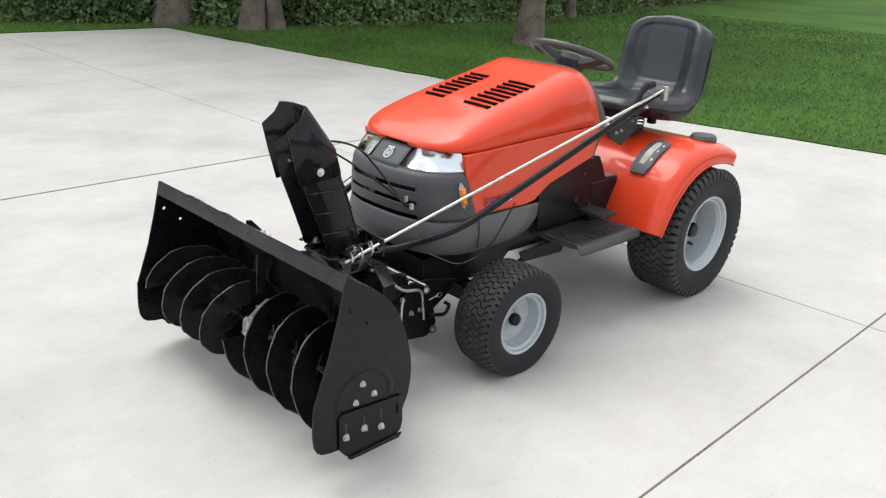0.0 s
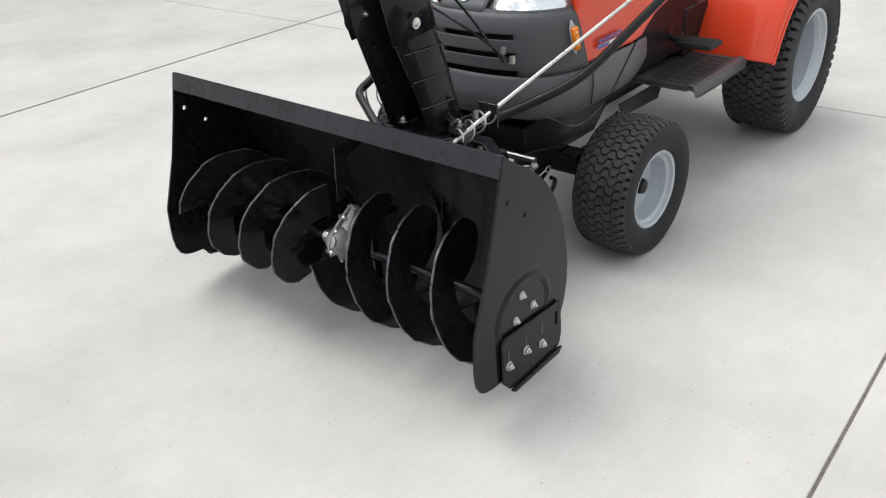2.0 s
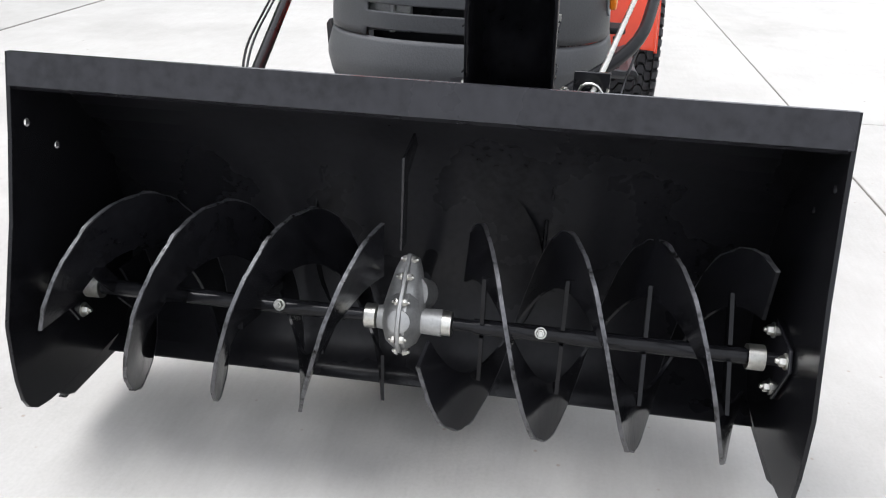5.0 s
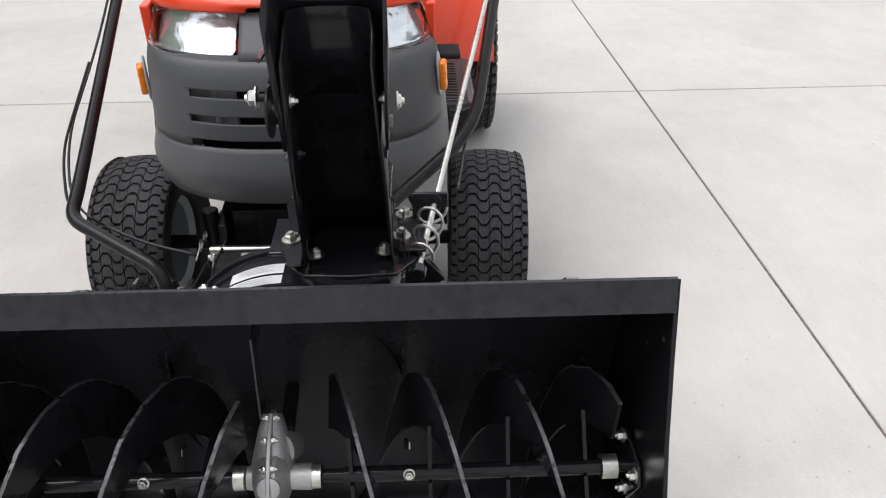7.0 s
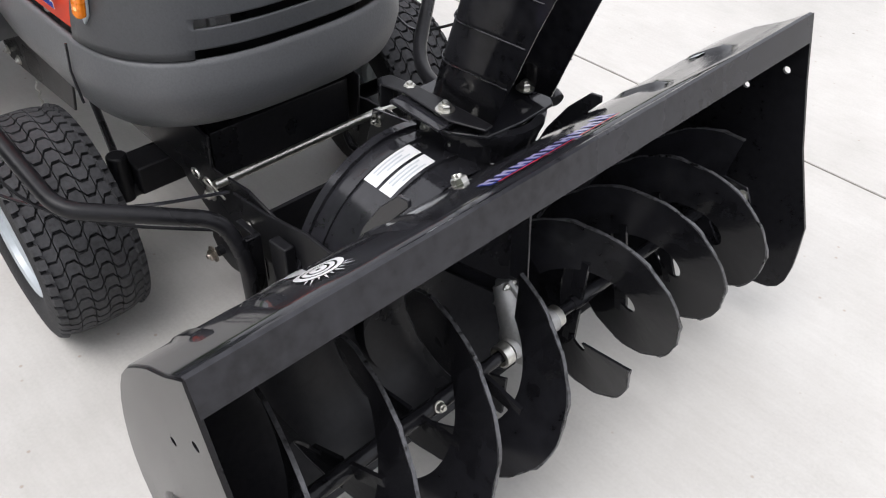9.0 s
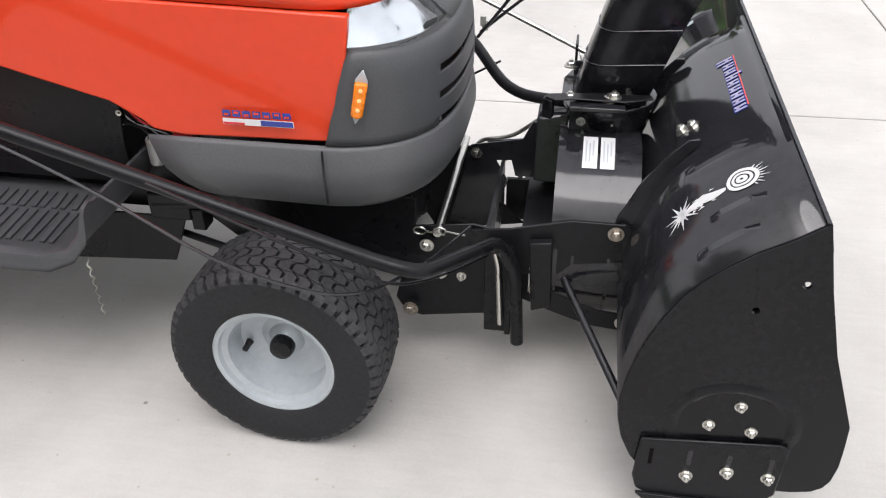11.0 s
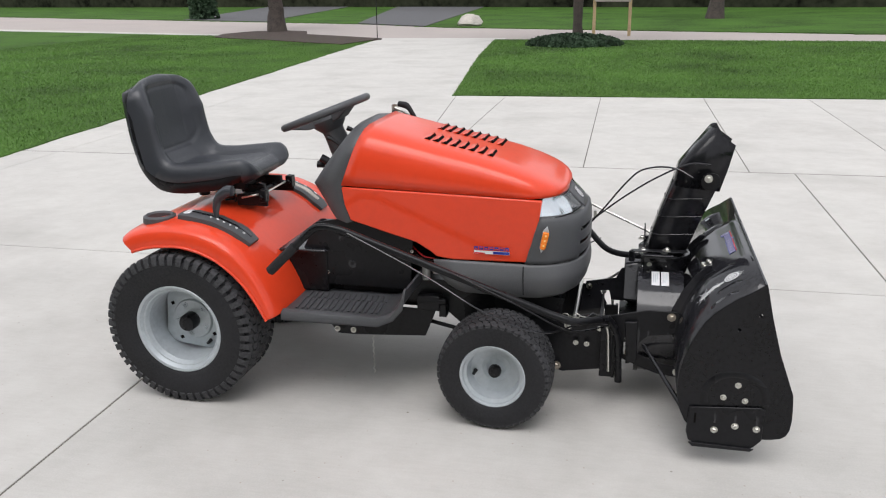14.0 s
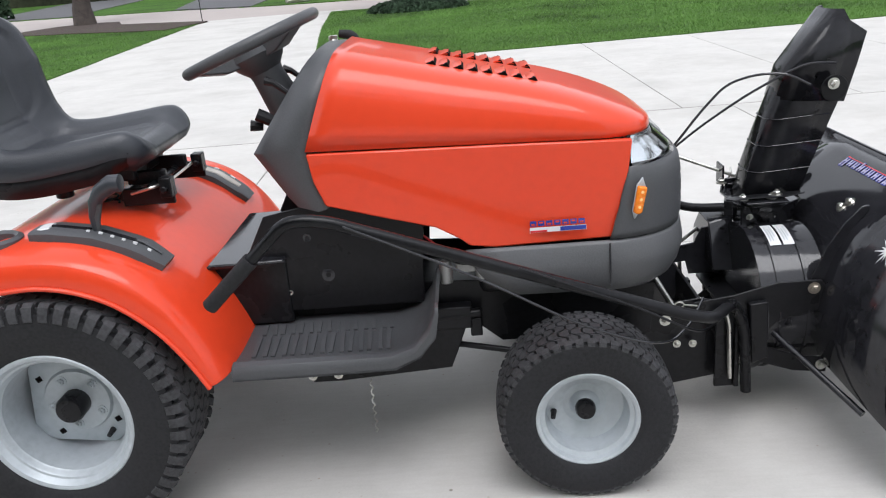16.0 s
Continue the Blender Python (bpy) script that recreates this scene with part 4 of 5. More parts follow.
for s in (-1, 1):
    au = empty("auger", blower, "black spiral snow auger")
    obj("auger_shaft", grp(rod((AX, s * 0.055, AZ), (AX, s * 0.54, AZ), 0.010), rod((AX, s * 0.10, AZ), (AX, s * 0.495, AZ), 0.0125)), "flight", au)
    y0, y1 = s * 0.505, s * 0.078
    turns, phase = (1.60, 0.05) if s < 0 else (1.66, -1.75)
    for k in (0, 1):
        more = 0.14 if s < 0 or k == 1 else 0.0
        ye = y0 + (y1 - y0) * (turns + more) / turns
        obj("auger_flight", helix_strip(AX, AZ, y0, ye, turns + more, phase + math.pi * k, 0.070, 0.157, 0.005, 56), "flight", au, angle=50)
        obj("worn_edge", helix_strip(AX, AZ, y0, ye, turns + more, phase + math.pi * k, 0.1550, 0.1576, 0.0058, 56), "worn", au, "scuffed flight edge with its glint painted as paler metal", angle=50)
        for q in (0.08, 0.36, 0.64, 0.92):
            a = phase + math.pi * k + 2 * math.pi * turns * q
            y = y0 + (y1 - y0) * q
            c, n_ = math.cos(a), math.sin(a)
            obj("flight_arm", loft([[(AX + r * c - w * n_, y + d, AZ + r * n_ + w * c) for w, d in ((-0.012, -0.003), (0.012, -0.003), (0.012, 0.003), (-0.012, 0.003))] for r in (0.012, 0.088)]), "flight", au)
    obj("bearing", lathe([(0.019, -0.012), (0.019, 0.012), (0, 0.012)], 20, m=Matrix.Translation((AX, s * 0.508, AZ))), "zinc", au)
    flange = [(AX + 0.062 * math.cos(2.094 * k + 0.5 + d), AZ + 0.062 * math.sin(2.094 * k + 0.5 + d)) for k in range(3) for d in (-0.25, 0.25)]
    obj("bearing_flange", prism(flange, s * 0.538, s * 0.544), "black", au, bevel=0.002)
    for k in range(3):
        obj("flange_bolt", bolt((AX + 0.048 * math.cos(2.094 * k + 0.5), s * 0.538, AZ + 0.048 * math.sin(2.094 * k + 0.5)), (0, -s, 0), 0.008, 0.008), "zinc", au)
    obj("collar", lathe([(0.015, -0.010), (0.019, -0.008), (0.019, 0.008), (0.015, 0.010), (0, 0.010)], 20, m=Matrix.Translation((AX, s * 0.058, AZ))), "zinc", au)
    obj("shear_bolt", bolt((AX + 0.010, s * 0.20, AZ + 0.007), (1, 0, 0.5), 0.0075, 0.008, 1.2), "zinc", au)
GEAR = Matrix.Translation((AX, -0.008, AZ)) @ pose(0, 0, 0, 0, -24, 0) @ Matrix.Scale(0.80, 4)
gear = obj("gearbox", xf(grp(lathe([(0, -0.048), (0.022, -0.048), (0.024, -0.036), (0.044, -0.028), (0.056, -0.012), (0.057, 0.012), (0.044, 0.028), (0.024, 0.036), (0.026, 0.075), (0, 0.075)], 28),
          tube([(-0.004, 0, 0.015), (-0.014, 0, 0.060), (-0.022, 0, 0.095), (-0.03, 0, 0.115)], [0.043, 0.034, 0.026, 0.018], 18),
          tube([(-0.01, 0.012, 0.05), (-0.05, 0.03, 0.048)], [0.034, 0.030], 16)), GEAR), "alu", blower, "cast aluminium auger gearbox", angle=40)
seam = [(0.066 * math.cos(a), 0.066 * math.sin(a)) for a in [math.pi * (0.80 + 1.4 * k / 14) for k in range(15)]] + [(0.028, 0.085), (-0.004, 0.125), (-0.04, 0.122), (-0.06, 0.07)]
obj("gearbox_flange", xf(prism(seam, -0.0045, 0.0045), GEAR), "alu", gear, bevel=0.0015)
for x, z in ((0.052, -0.033), (0.0, -0.062), (-0.052, -0.028), (0.05, 0.036), (0.026, 0.082), (-0.045, 0.075), (-0.008, 0.114)):
    obj("gearbox_bolt", xf(grp(bolt((x, 0.0045, z), (0, 1, 0), 0.007, 0.007, 1.1), bolt((x, -0.0045, z), (0, -1, 0), 0.007, 0.006, 1.1)), GEAR), "zinc", gear)
obj("gearbox_cap", xf(lathe([(0.022, 0), (0.022, 0.008), (0.018, 0.010), (0, 0.010)], 20, m=Matrix.Translation((0.050, 0, 0)) @ pose(0, 0, 0, 0, 0, -90)), GEAR), "alu", gear)
obj("gearbox_brace", prism([(1.880, 0.494), (1.895, 0.519), (1.985, 0.508), (1.996, 0.368), (1.962, 0.366), (1.955, 0.470)], -0.0165, -0.0125), "black", blower, "thin black brace above the gearbox", bevel=0.001)

drum_c = (0.0, 0.272)
obj("impeller_drum", grp(loft([[(x, drum_c[0] + r * math.cos(a), drum_c[1] + r * math.sin(a)) for a in [2 * math.pi * k / 40 for k in range(40)]] for x, r in ((1.84, 0.195), (1.69, 0.195), (1.69, 0.202), (1.675, 0.202), (1.675, 0.0))], caps=False)), "black", blower, "black impeller drum with safety labels", angle=30)
# chute
CY = 0.117
def u_channel(back, front, hw, mid=CY):
    """Three-sided channel: back line and front line as (x, z) lists, open to the front."""
    rings = []
    for (bx, bz), (fx, fz), w in zip(back, front, hw):
        r = 0.042
        half = [(fx, w, fz), (bx + r, w, bz + (fz - bz) * r / (fx - bx))]
        half += [(bx + r * (1 - math.sin(a)), w - r * (1 - math.cos(a)), bz) for a in (0.4, 0.8, 1.18, 1.57)]
        rings.append([(x, mid - y, z) for x, y, z in half] + [(x, mid + y, z) for x, y, z in reversed(half)])
    return loft(rings, ring_closed=False)


chute = obj("chute", u_channel([(1.695, 0.52), (1.715, 0.60), (1.745, 0.70), (1.79, 0.83), (1.862, 0.935)], [(1.845, 0.535), (1.868, 0.60), (1.905, 0.70), (1.945, 0.80), (1.962, 0.89)], [0.068, 0.066, 0.064, 0.059, 0.056]), "flight", blower, "glossy black discharge chute", solid=0.004, angle=30)
deflector = obj("deflector", u_channel([(1.778, 0.79), (1.80, 0.87), (1.905, 1.01)], [(1.95, 0.775), (1.975, 0.87), (1.992, 0.950)], [0.066, 0.068, 0.070], CY + 0.004), "flight", blower, "black hinged chute deflector", solid=0.004, angle=30)
obj("impeller_shaft", rod((AX - 0.05, 0.012, AZ + 0.046), (1.80, 0.002, 0.274), 0.012), "flight", blower)
obj("chute_ring", loft([[(1.77 + r * math.cos(a), CY + r * 0.95 * math.sin(a), z) for a in [2 * math.pi * k / 32 for k in range(32)]] for r, z in ((0.085, 0.46), (0.092, 0.49), (0.098, 0.505), (0.098, 0.516), (0.085, 0.518))], caps=False), "black", blower)

# ---- levers and rods ----
obj("lift_lever", tube(rounded([(0.40, -0.502, 0.566), (0.585, -0.523, 0.742), (0.66, -0.52, 0.735), (1.40, -0.46, 0.445), (1.47, -0.455, 0.425), (1.58, -0.26, 0.370), (1.612, -0.248, 0.30), (1.622, -0.250, 0.118)], 0.05), 0.0135, 12), "satin", blower, "black steel lift lever reaching back to the fender")
# ---- crank, control bar and their bracket ----
crank = obj("chute_crank_rod", rod((1.815, 0.222, 0.512), (0.572, 0.523, 0.995), 0.0052), "zinc", blower, "long zinc-plated chute crank rod")
obj("rod_end", grp(box((0.564, 0.524, 0.985), (0.005, 0.028, 0.050)), box((0.574, 0.537, 0.985), (0.024, 0.004, 0.050))), "zinc", crank, bevel=0.001)
obj("crank_grip", tube(rounded([(0.72, 0.478, 0.905), (0.676, 0.482, 0.961), (0.640, 0.489, 1.012), (0.600, 0.496, 1.016)], 0.02, 4), [0.006, 0.006, 0.007, 0.008, 0.009, 0.010, 0.011, 0.013, 0.014, 0.015, 0.014, 0.013, 0.012, 0.010], 12), "rubber", crank, "black crank grip")
coil = [Vector((1.80, 0.224, 0.516)).lerp(Vector((1.70, 0.250, 0.557)), k / 40) + Vector((0.0, math.cos(k * 0.47), math.sin(k * 0.47))) * 0.022 for k in range(41)]
obj("crank_spring", tube(coil, 0.0028, 6), "zinc", crank, "wire spring round the crank rod")
obj("crank_yoke", grp(box((1.695, 0.244, 0.552), (0.006, 0.060, 0.060)), box((1.745, 0.20, 0.52), (0.10, 0.005, 0.06)), rod((1.815, 0.222, 0.512), (1.83, 0.219, 0.507), 0.014)), "black", crank, bevel=0.002)
obj("control_bar", tube(rounded([(1.690, 0.112, 0.490), (1.555, 0.165, 0.480), (1.42, 0.338, 0.575), (0.57, 0.500, 0.978)], 0.085), 0.0125, 12), "satin", blower, "black control bar beside the crank rod")
obj("bar_bracket", grp(prism([(0.60, 0.965), (0.80, 0.87), (0.79, 0.83), (0.70, 0.79), (0.62, 0.84)], 0.452, 0.457), box((0.68, 0.465, 0.893), (0.10, 0.026, 0.005))), "satin", blower, "black steel bracket holding the crank rod", bevel=0.002)
for x, z in ((0.66, 0.88), (0.72, 0.85), (0.75, 0.845)):
    obj("bracket_bolt", bolt((x, 0.457, z), (0, 1, 0), 0.0055, 0.005, 1.2), "zinc", blower)
for k in range(3):
    obj("bar_clip", bolt((0.62 + 0.09 * k, 0.485 - 0.016 * k, 0.932 - 0.03 * k), (0, 0.4, 1), 0.008, 0.006), "zinc", blower)
obj("lever_grip", tube([(0.392, -0.5012, 0.558), (0.50, -0.5135, 0.661)], 0.0175, 12), "rubber", blower, "black rubber lever grip")
obj("lever_cable", tube(rounded([(0.70, -0.535, 0.725), (0.95, -0.53, 0.60), (1.18, -0.55, 0.47), (1.36, -0.50, 0.385), (1.46, -0.33, 0.36), (1.52, -0.21, 0.365)], 0.2, 8), 0.003, 6), "black", blower, "thin black control cable")
obj("lift_cable", tube(rounded([(1.05, -0.515, 0.60), (1.30, -0.515, 0.49), (1.42, -0.48, 0.41), (1.48, -0.38, 0.36), (1.56, -0.25, 0.33)], 0.2, 8), 0.003, 6), "satin", blower)

# chute control cables to the nose
for line in ([(1.486, 0.140, 0.615), (1.54, 0.13, 0.685), (1.595, 0.11, 0.766), (1.655, 0.09, 0.838), (1.72, 0.06, 0.862), (1.79, 0.04, 0.863), (1.85, 0.03, 0.83)],
             [(1.488, 0.170, 0.615), (1.59, 0.14, 0.71), (1.70, 0.09, 0.80), (1.79, 0.05, 0.860), (1.845, 0.036, 0.885), (1.91, 0.03, 0.88)]):
    obj("chute_cable", tube(rounded(line, 0.2, 8), 0.0036, 6), "black", blower, "thin black chute control cable")
obj("cable_clip", grp(box((1.497, 0.178, 0.628), (0.012, 0.01, 0.02)), box((1.497, 0.148, 0.648), (0.012, 0.01, 0.02))), "zinc", blower)
obj("left_cable", tube(rounded([(1.20, 0.385, 0.64), (1.25, 0.33, 0.47), (1.38, 0.31, 0.42), (1.52, 0.30, 0.50)], 0.2, 8), 0.003, 6), "black", blower)

# deflector pivots
for s in (-1, 1):
    y = CY + 0.006 + s * 0.071
    obj("pivot_bolt", bolt((1.905 if s < 0 else 1.885, y + s * 0.004, 0.815), (0, s, 0), 0.0095, 0.004, 1.35), "zinc", blower)
    obj("inner_bolt", bolt((1.905, y - s * 0.010, 0.825), (0, -s, 0), 0.006, 0.005), "zinc", blower)
    obj("inner_bolt", bolt((1.890, y - s * 0.012, 0.745), (0, -s, 0), 0.006, 0.004), "satin", blower)
obj("cable_bracket", grp(prism([(1.915 + 0.034 * math.cos(a), 0.815 + 0.034 * math.sin(a)) for a in [2 * math.pi * k / 20 for k in range(20)]], 0.036, 0.040), rod((1.905, 0.014, 0.83), (1.905, 0.04, 0.83), 0.005)), "satin", blower, "black cable bracket on the chute", bevel=0.001)
obj("bracket_nut", bolt((1.905, 0.022, 0.83), (0, -1, 0), 0.010, 0.010), "zinc", blower)
for z in (0.60, 0.67, 0.74):
    f = (z - 0.52) / 0.31
    xb, xf2 = 1.695 + 0.095 * f - 0.004, 1.845 + 0.10 * f
    w = 0.0675 - 0.005 * f
    line = [(xf2, w + 0.002, z + 0.008), (xb + 0.042, w + 0.003, z + 0.002)] + [(xb + 0.042 * (1 - math.sin(a)) - 0.001, w + 0.002 - 0.042 * (1 - math.cos(a)), z) for a in (0.4, 0.8, 1.18, 1.57)]
    obj("chute_seam", tube([(x, CY - y, zz) for x, y, zz in line] + [(x, CY + y, zz) for x, y, zz in reversed(line)], 0.0014, 6), "black", chute)
# chute base plates
obj("chute_base", grp(prism([(1.69, 0.012), (1.80, 0.012), (1.845, 0.045), (1.85, 0.115), (1.845, 0.19), (1.80, 0.222), (1.69, 0.222), (1.672, 0.17), (1.672, 0.06)], 0.515, 0.522, "z"), prism([(1.69, -0.012), (1.80, -0.012), (1.80, 0.03), (1.69, 0.03)], 0.53, 0.536, "z"), prism([(1.70, 0.19), (1.80, 0.19), (1.80, 0.235), (1.70, 0.235)], 0.53, 0.536, "z")), "black", blower, "black chute mounting ring plates", bevel=0.002)
for x, y in ((1.767, 0.028), (1.757, 0.196), (1.809, 0.062), (1.802, 0.17), (1.69, 0.03), (1.685, 0.20)):
    obj("base_bolt", bolt((x, y, 0.536), (0, 0, 1), 0.010, 0.009), "zinc", blower)
neck = obj("chute_neck", box((1.747, CY, 0.482), (0.112, 0.150, 0.066)), "black", blower, "square black neck under the chute", bevel=0.004)
for x in (1.715, 1.778):
    obj("neck_bolt", bolt((x, CY - 0.075, 0.480), (0, -1, 0), 0.0065, 0.005), "zinc", neck)
obj("chute_bracket", grp(prism([(1.64, 0.012), (1.66, 0.0), (1.70, 0.010), (1.80, 0.006), (1.855, 0.028), (1.852, 0.046), (1.80, 0.044), (1.70, 0.04), (1.645, 0.03)], 0.541, 0.545, "z"), prism([(1.635, 0.012), (1.655, 0.0), (1.66, 0.024), (1.64, 0.03)], 0.50, 0.541, "z")), "satin", blower, "dark steel bracket at the chute foot", bevel=0.002)
obj("bracket_bolt", bolt((1.777, 0.022, 0.545), (0, 0, 1), 0.010, 0.009), "zinc", blower)
# drum: band seams, labels, cover box
drum_r = 0.195
for x in (1.72, 1.79):
    obj("drum_band", lathe([(drum_r - 0.001, -0.003), (drum_r + 0.004, -0.003), (drum_r + 0.004, 0.003), (drum_r, 0.003)], 48, closed=True, m=Matrix.Translation((x, drum_c[0], drum_c[1])) @ pose(0, 0, 0, 0, 0, 90)), "black", blower)


def drum_patch(x0, x1, a0, a1, h):
    n = 8
    return loft([[(x, drum_c[0] + (drum_r + h) * math.cos(a), drum_c[1] + (drum_r + h) * math.sin(a)) for a in [a0 + (a1 - a0) * k / n for k in range(n + 1)]] for x in (x0, x1)], ring_closed=False)


for x0, x1 in ((1.724, 1.753), (1.759, 1.788)):
    lab = obj("safety_label", drum_patch(x0, x1, 1.58, 2.06, 0.0015), "white", blower, "white printed safety label")
    for k in range(3):
        obj("print_line", drum_patch(x0 + 0.005 + 0.007 * k, x0 + 0.008 + 0.007 * k, 1.66 + 0.05 * (k == 1), 1.98 - 0.08 * (k == 2), 0.0022), "rim", lab)
obj("belt_cover", loft([[(1.69, y, z) for y, z in ((0.045, 0.325), (0.108, 0.464), (0.118, 0.468), (0.22, 0.468), (0.27, 0.41), (0.27, 0.33))], [(1.622, y, z) for y, z in ((0.045, 0.33), (0.102, 0.452), (0.112, 0.456), (0.20, 0.456), (0.25, 0.40), (0.25, 0.335))]]), "black", blower, "angular black belt cover behind the drum", bevel=0.004)

# gussets between drum and housing
for y in (-0.182, 0.196):
    obj("gusset", prism([(1.812, 0.30), (1.829, 0.376), (1.861, 0.460), (1.892, 0.514), (1.926, 0.556), (1.924, 0.566), (1.905, 0.563), (1.868, 0.523), (1.832, 0.468), (1.800, 0.395), (1.784, 0.32)], y, y + 0.006), "black", blower, "curved black gusset", bevel=0.0015)


def on_arc(s):
    """Place and outward normal on the housing's back, s from the lip (0) down."""
    i = min(int(s), len(ARC) - 2)
    t = s - i
    a, b = Vector((*ARC[i],)), Vector((*ARC[i + 1],))
    p = a.lerp(b, t)
    d = (b - a).normalized()
    return p, Vector((d.y, -d.x))


def arc_strip(y0, y1, s0, s1, h, n=10, dy=0.0):
    rings = []
    for k in range(n + 1):
        s = s0 + (s1 - s0) * k / n
        p, q = on_arc(s)
        if q.y < 0 and q.x > 0:
            q = -q
        o = dy * k / n
        e = h * min(1, 4 * k / n, 4 * (n - k) / n) if h > 0.002 else h
        c, b = p + q * max(e, 0.0004), p
        rings.append([(b.x, y0 + o, b.y), (c.x, y0 + o + 0.25 * (y1 - y0), c.y), (c.x, y0 + o + 0.75 * (y1 - y0), c.y), (b.x, y1 + o, b.y)])
    return loft(rings, ring_closed=False)


for y, s0, s1 in ((-0.235, 1.1, 4.4), (-0.415, 1.1, 3.6), (-0.490, 1.5, 4.4), (0.260, 1.1, 4.0), (0.430, 1.1, 3.6)):
    obj("pressed_rib", arc_strip(y - 0.016, y + 0.016, s0, s1, 0.006, n=22), "black", housing)
obj("fold_strip", arc_strip(-HW + 0.002, HW - 0.002, -0.0, 0.33, 0.0022, n=4), "black", housing)


def flat_on_arc(pts, h=0.0012):
    """Flat mark on the housing, from (along the arc, across) outlines."""
    out = []
    for s, y in pts:
        p, q = on_arc(s)
        h2 = h + 0.0022
        out.append((p.x + q.x * h2, y, p.y + q.y * h2))
    return out, [tuple(range(len(out)))]


# coloured name plate drawn as plain shapes, and a white figure
name = obj("name_decal", flat_on_arc([(1.02, -0.112), (1.07, -0.112), (1.07, 0.122), (1.02, 0.122)], 0.0014), "red", blower, "blue, white and red name decal on the housing")
for k in range(9):
    y = 0.122 - 0.0275 * k
    hi = 1.76 if k == 0 else 1.56
    lo = 0.94 if k == 3 else 1.12
    # each mark: two leaning strokes and a bar, edged in blue
    for o, u0, u1 in ((0.003, lo, hi), (0.0155, 1.12, hi)):
        for grow, lift, mt in ((0.0016, 0.0012, "blue"), (0.0, 0.0020, "lilac")):
            g = grow / 0.044
            obj("name_mark", flat_on_arc([(u0 - g, y - o + grow), (u1 + g, y - o - 0.004 + grow), (u1 + g, y - o - 0.0105 - grow), (u0 - g, y - o - 0.0065 - grow)], lift), mt, name)
    obj("name_mark", flat_on_arc([(1.28 + 0.05 * (k % 3), y - 0.007), (1.40 + 0.05 * (k % 3), y - 0.007), (1.40 + 0.05 * (k % 3), y - 0.021), (1.28 + 0.05 * (k % 3), y - 0.021)], 0.0022), "lilac", name)
decal = obj("white_decal", flat_on_arc([(2.55, -0.358), (2.75, -0.362), (3.1, -0.366), (3.5, -0.360), (4.0, -0.364), (4.45, -0.358), (4.45, -0.349), (4.0, -0.345), (3.5, -0.336), (3.1, -0.344), (2.75, -0.348), (2.55, -0.350)], 0.0016), "white", blower, "white burst decal on the housing")
for k in range(18):
    q_ = random.Random(40 + k)
    s_, y = q_.uniform(2.9, 4.4), -0.354 + q_.choice((-1, 1)) * q_.uniform(0.008, 0.018)
    obj("decal_fleck", flat_on_arc([(s_, y), (s_ + q_.uniform(0.15, 0.35), y + q_.uniform(-0.006, 0.006)), (s_ + 0.12, y + 0.004)], 0.0018), "white", decal)
for r0, r1 in ((0.030, 0.0225), (0.0195, 0.0135), (0.0105, 0.003)):
    V, F = [], []
    for k in range(25):
        a = 2 * math.pi * k / 24
        for r in (r0, r1):
            p, q = on_arc(1.92 + r * math.sin(a) / 0.052)
            V.append((p.x + q.x * 0.0046, -0.350 + r * math.cos(a), p.y + q.y * 0.0046))
    F = [(2 * k, 2 * k + 1, 2 * k + 3, 2 * k + 2) for k in range(24)]
    obj("decal_ring", (V, F), "white", decal)
for k in range(9):
    a = -2.5 + 0.22 * k
    r0, r1 = 0.031, 0.040 + 0.008 * (k % 2)
    obj("decal_ray", flat_on_arc([(1.92 + r0 * math.sin(a - 0.05) / 0.052, -0.350 + r0 * math.cos(a - 0.05)), (1.92 + r1 * math.sin(a) / 0.052, -0.350 + r1 * math.cos(a)), (1.92 + r0 * math.sin(a + 0.05) / 0.052, -0.350 + r0 * math.cos(a + 0.05))], 0.002), "white", decal)
for k in range(14):
    a = 2 * math.pi * k / 14
    l = 0.045 if k % 2 else 0.03
    obj("decal_ray", flat_on_arc([(4.55 + 0.1 * math.sin(a + 1.57), -0.354 + 0.004 * math.cos(a + 1.57)), (4.55 + l / 0.045 * math.sin(a), -0.354 + l * math.cos(a)), (4.55 - 0.1 * math.sin(a + 1.57), -0.354 - 0.004 * math.cos(a + 1.57))], 0.002), "white", decal)
for y, s in ((-0.085, 3.4), (-0.075, 3.95)):
    p, q = on_arc(s)
    obj("housing_bolt", bolt((p.x, y, p.y), (q.x, 0, q.y), 0.010, 0.009), "zinc", blower)
obj("grey_label", flat_on_arc([(2.3, 0.40), (2.75, 0.40), (2.75, 0.44), (2.3, 0.44)], 0.0015), "rim", blower, "small pale label on the housing")

for s in (-1, 1):
    obj("plate_slot", prism([(1.87, 0.150), (1.876, 0.150), (1.876, 0.185), (1.87, 0.185)], s * (HW + 0.0125), s * (HW + 0.0145)), "gap", blower)
    for x in (1.935, 1.998, 2.064):
        obj("skid_slot", prism([(x - 0.004, 0.155), (x + 0.004, 0.155), (x + 0.004, 0.19), (x - 0.004, 0.19)], s * (HW + 0.0125), s * (HW + 0.0138)), "black", blower)
    # pressed ring round the bearing bolts
    arc = [math.radians(-30 + 240 * k / 24) for k in range(25)]
    ridge = []
    for k, a in enumerate(arc):
        e = 0.0045 * min(1, k / 3, (24 - k) / 3) + 0.0004
        ridge.append([(1.99 + r * 1.15 * math.cos(a), s * (HW + 0.003 + h * e), 0.245 + r * math.sin(a)) for r, h in ((0.072, 0), (0.080, 1), (0.085, 1), (0.094, 0))])
    obj("plate_rib", loft(ridge, ring_closed=False), "satin", blower, angle=60)

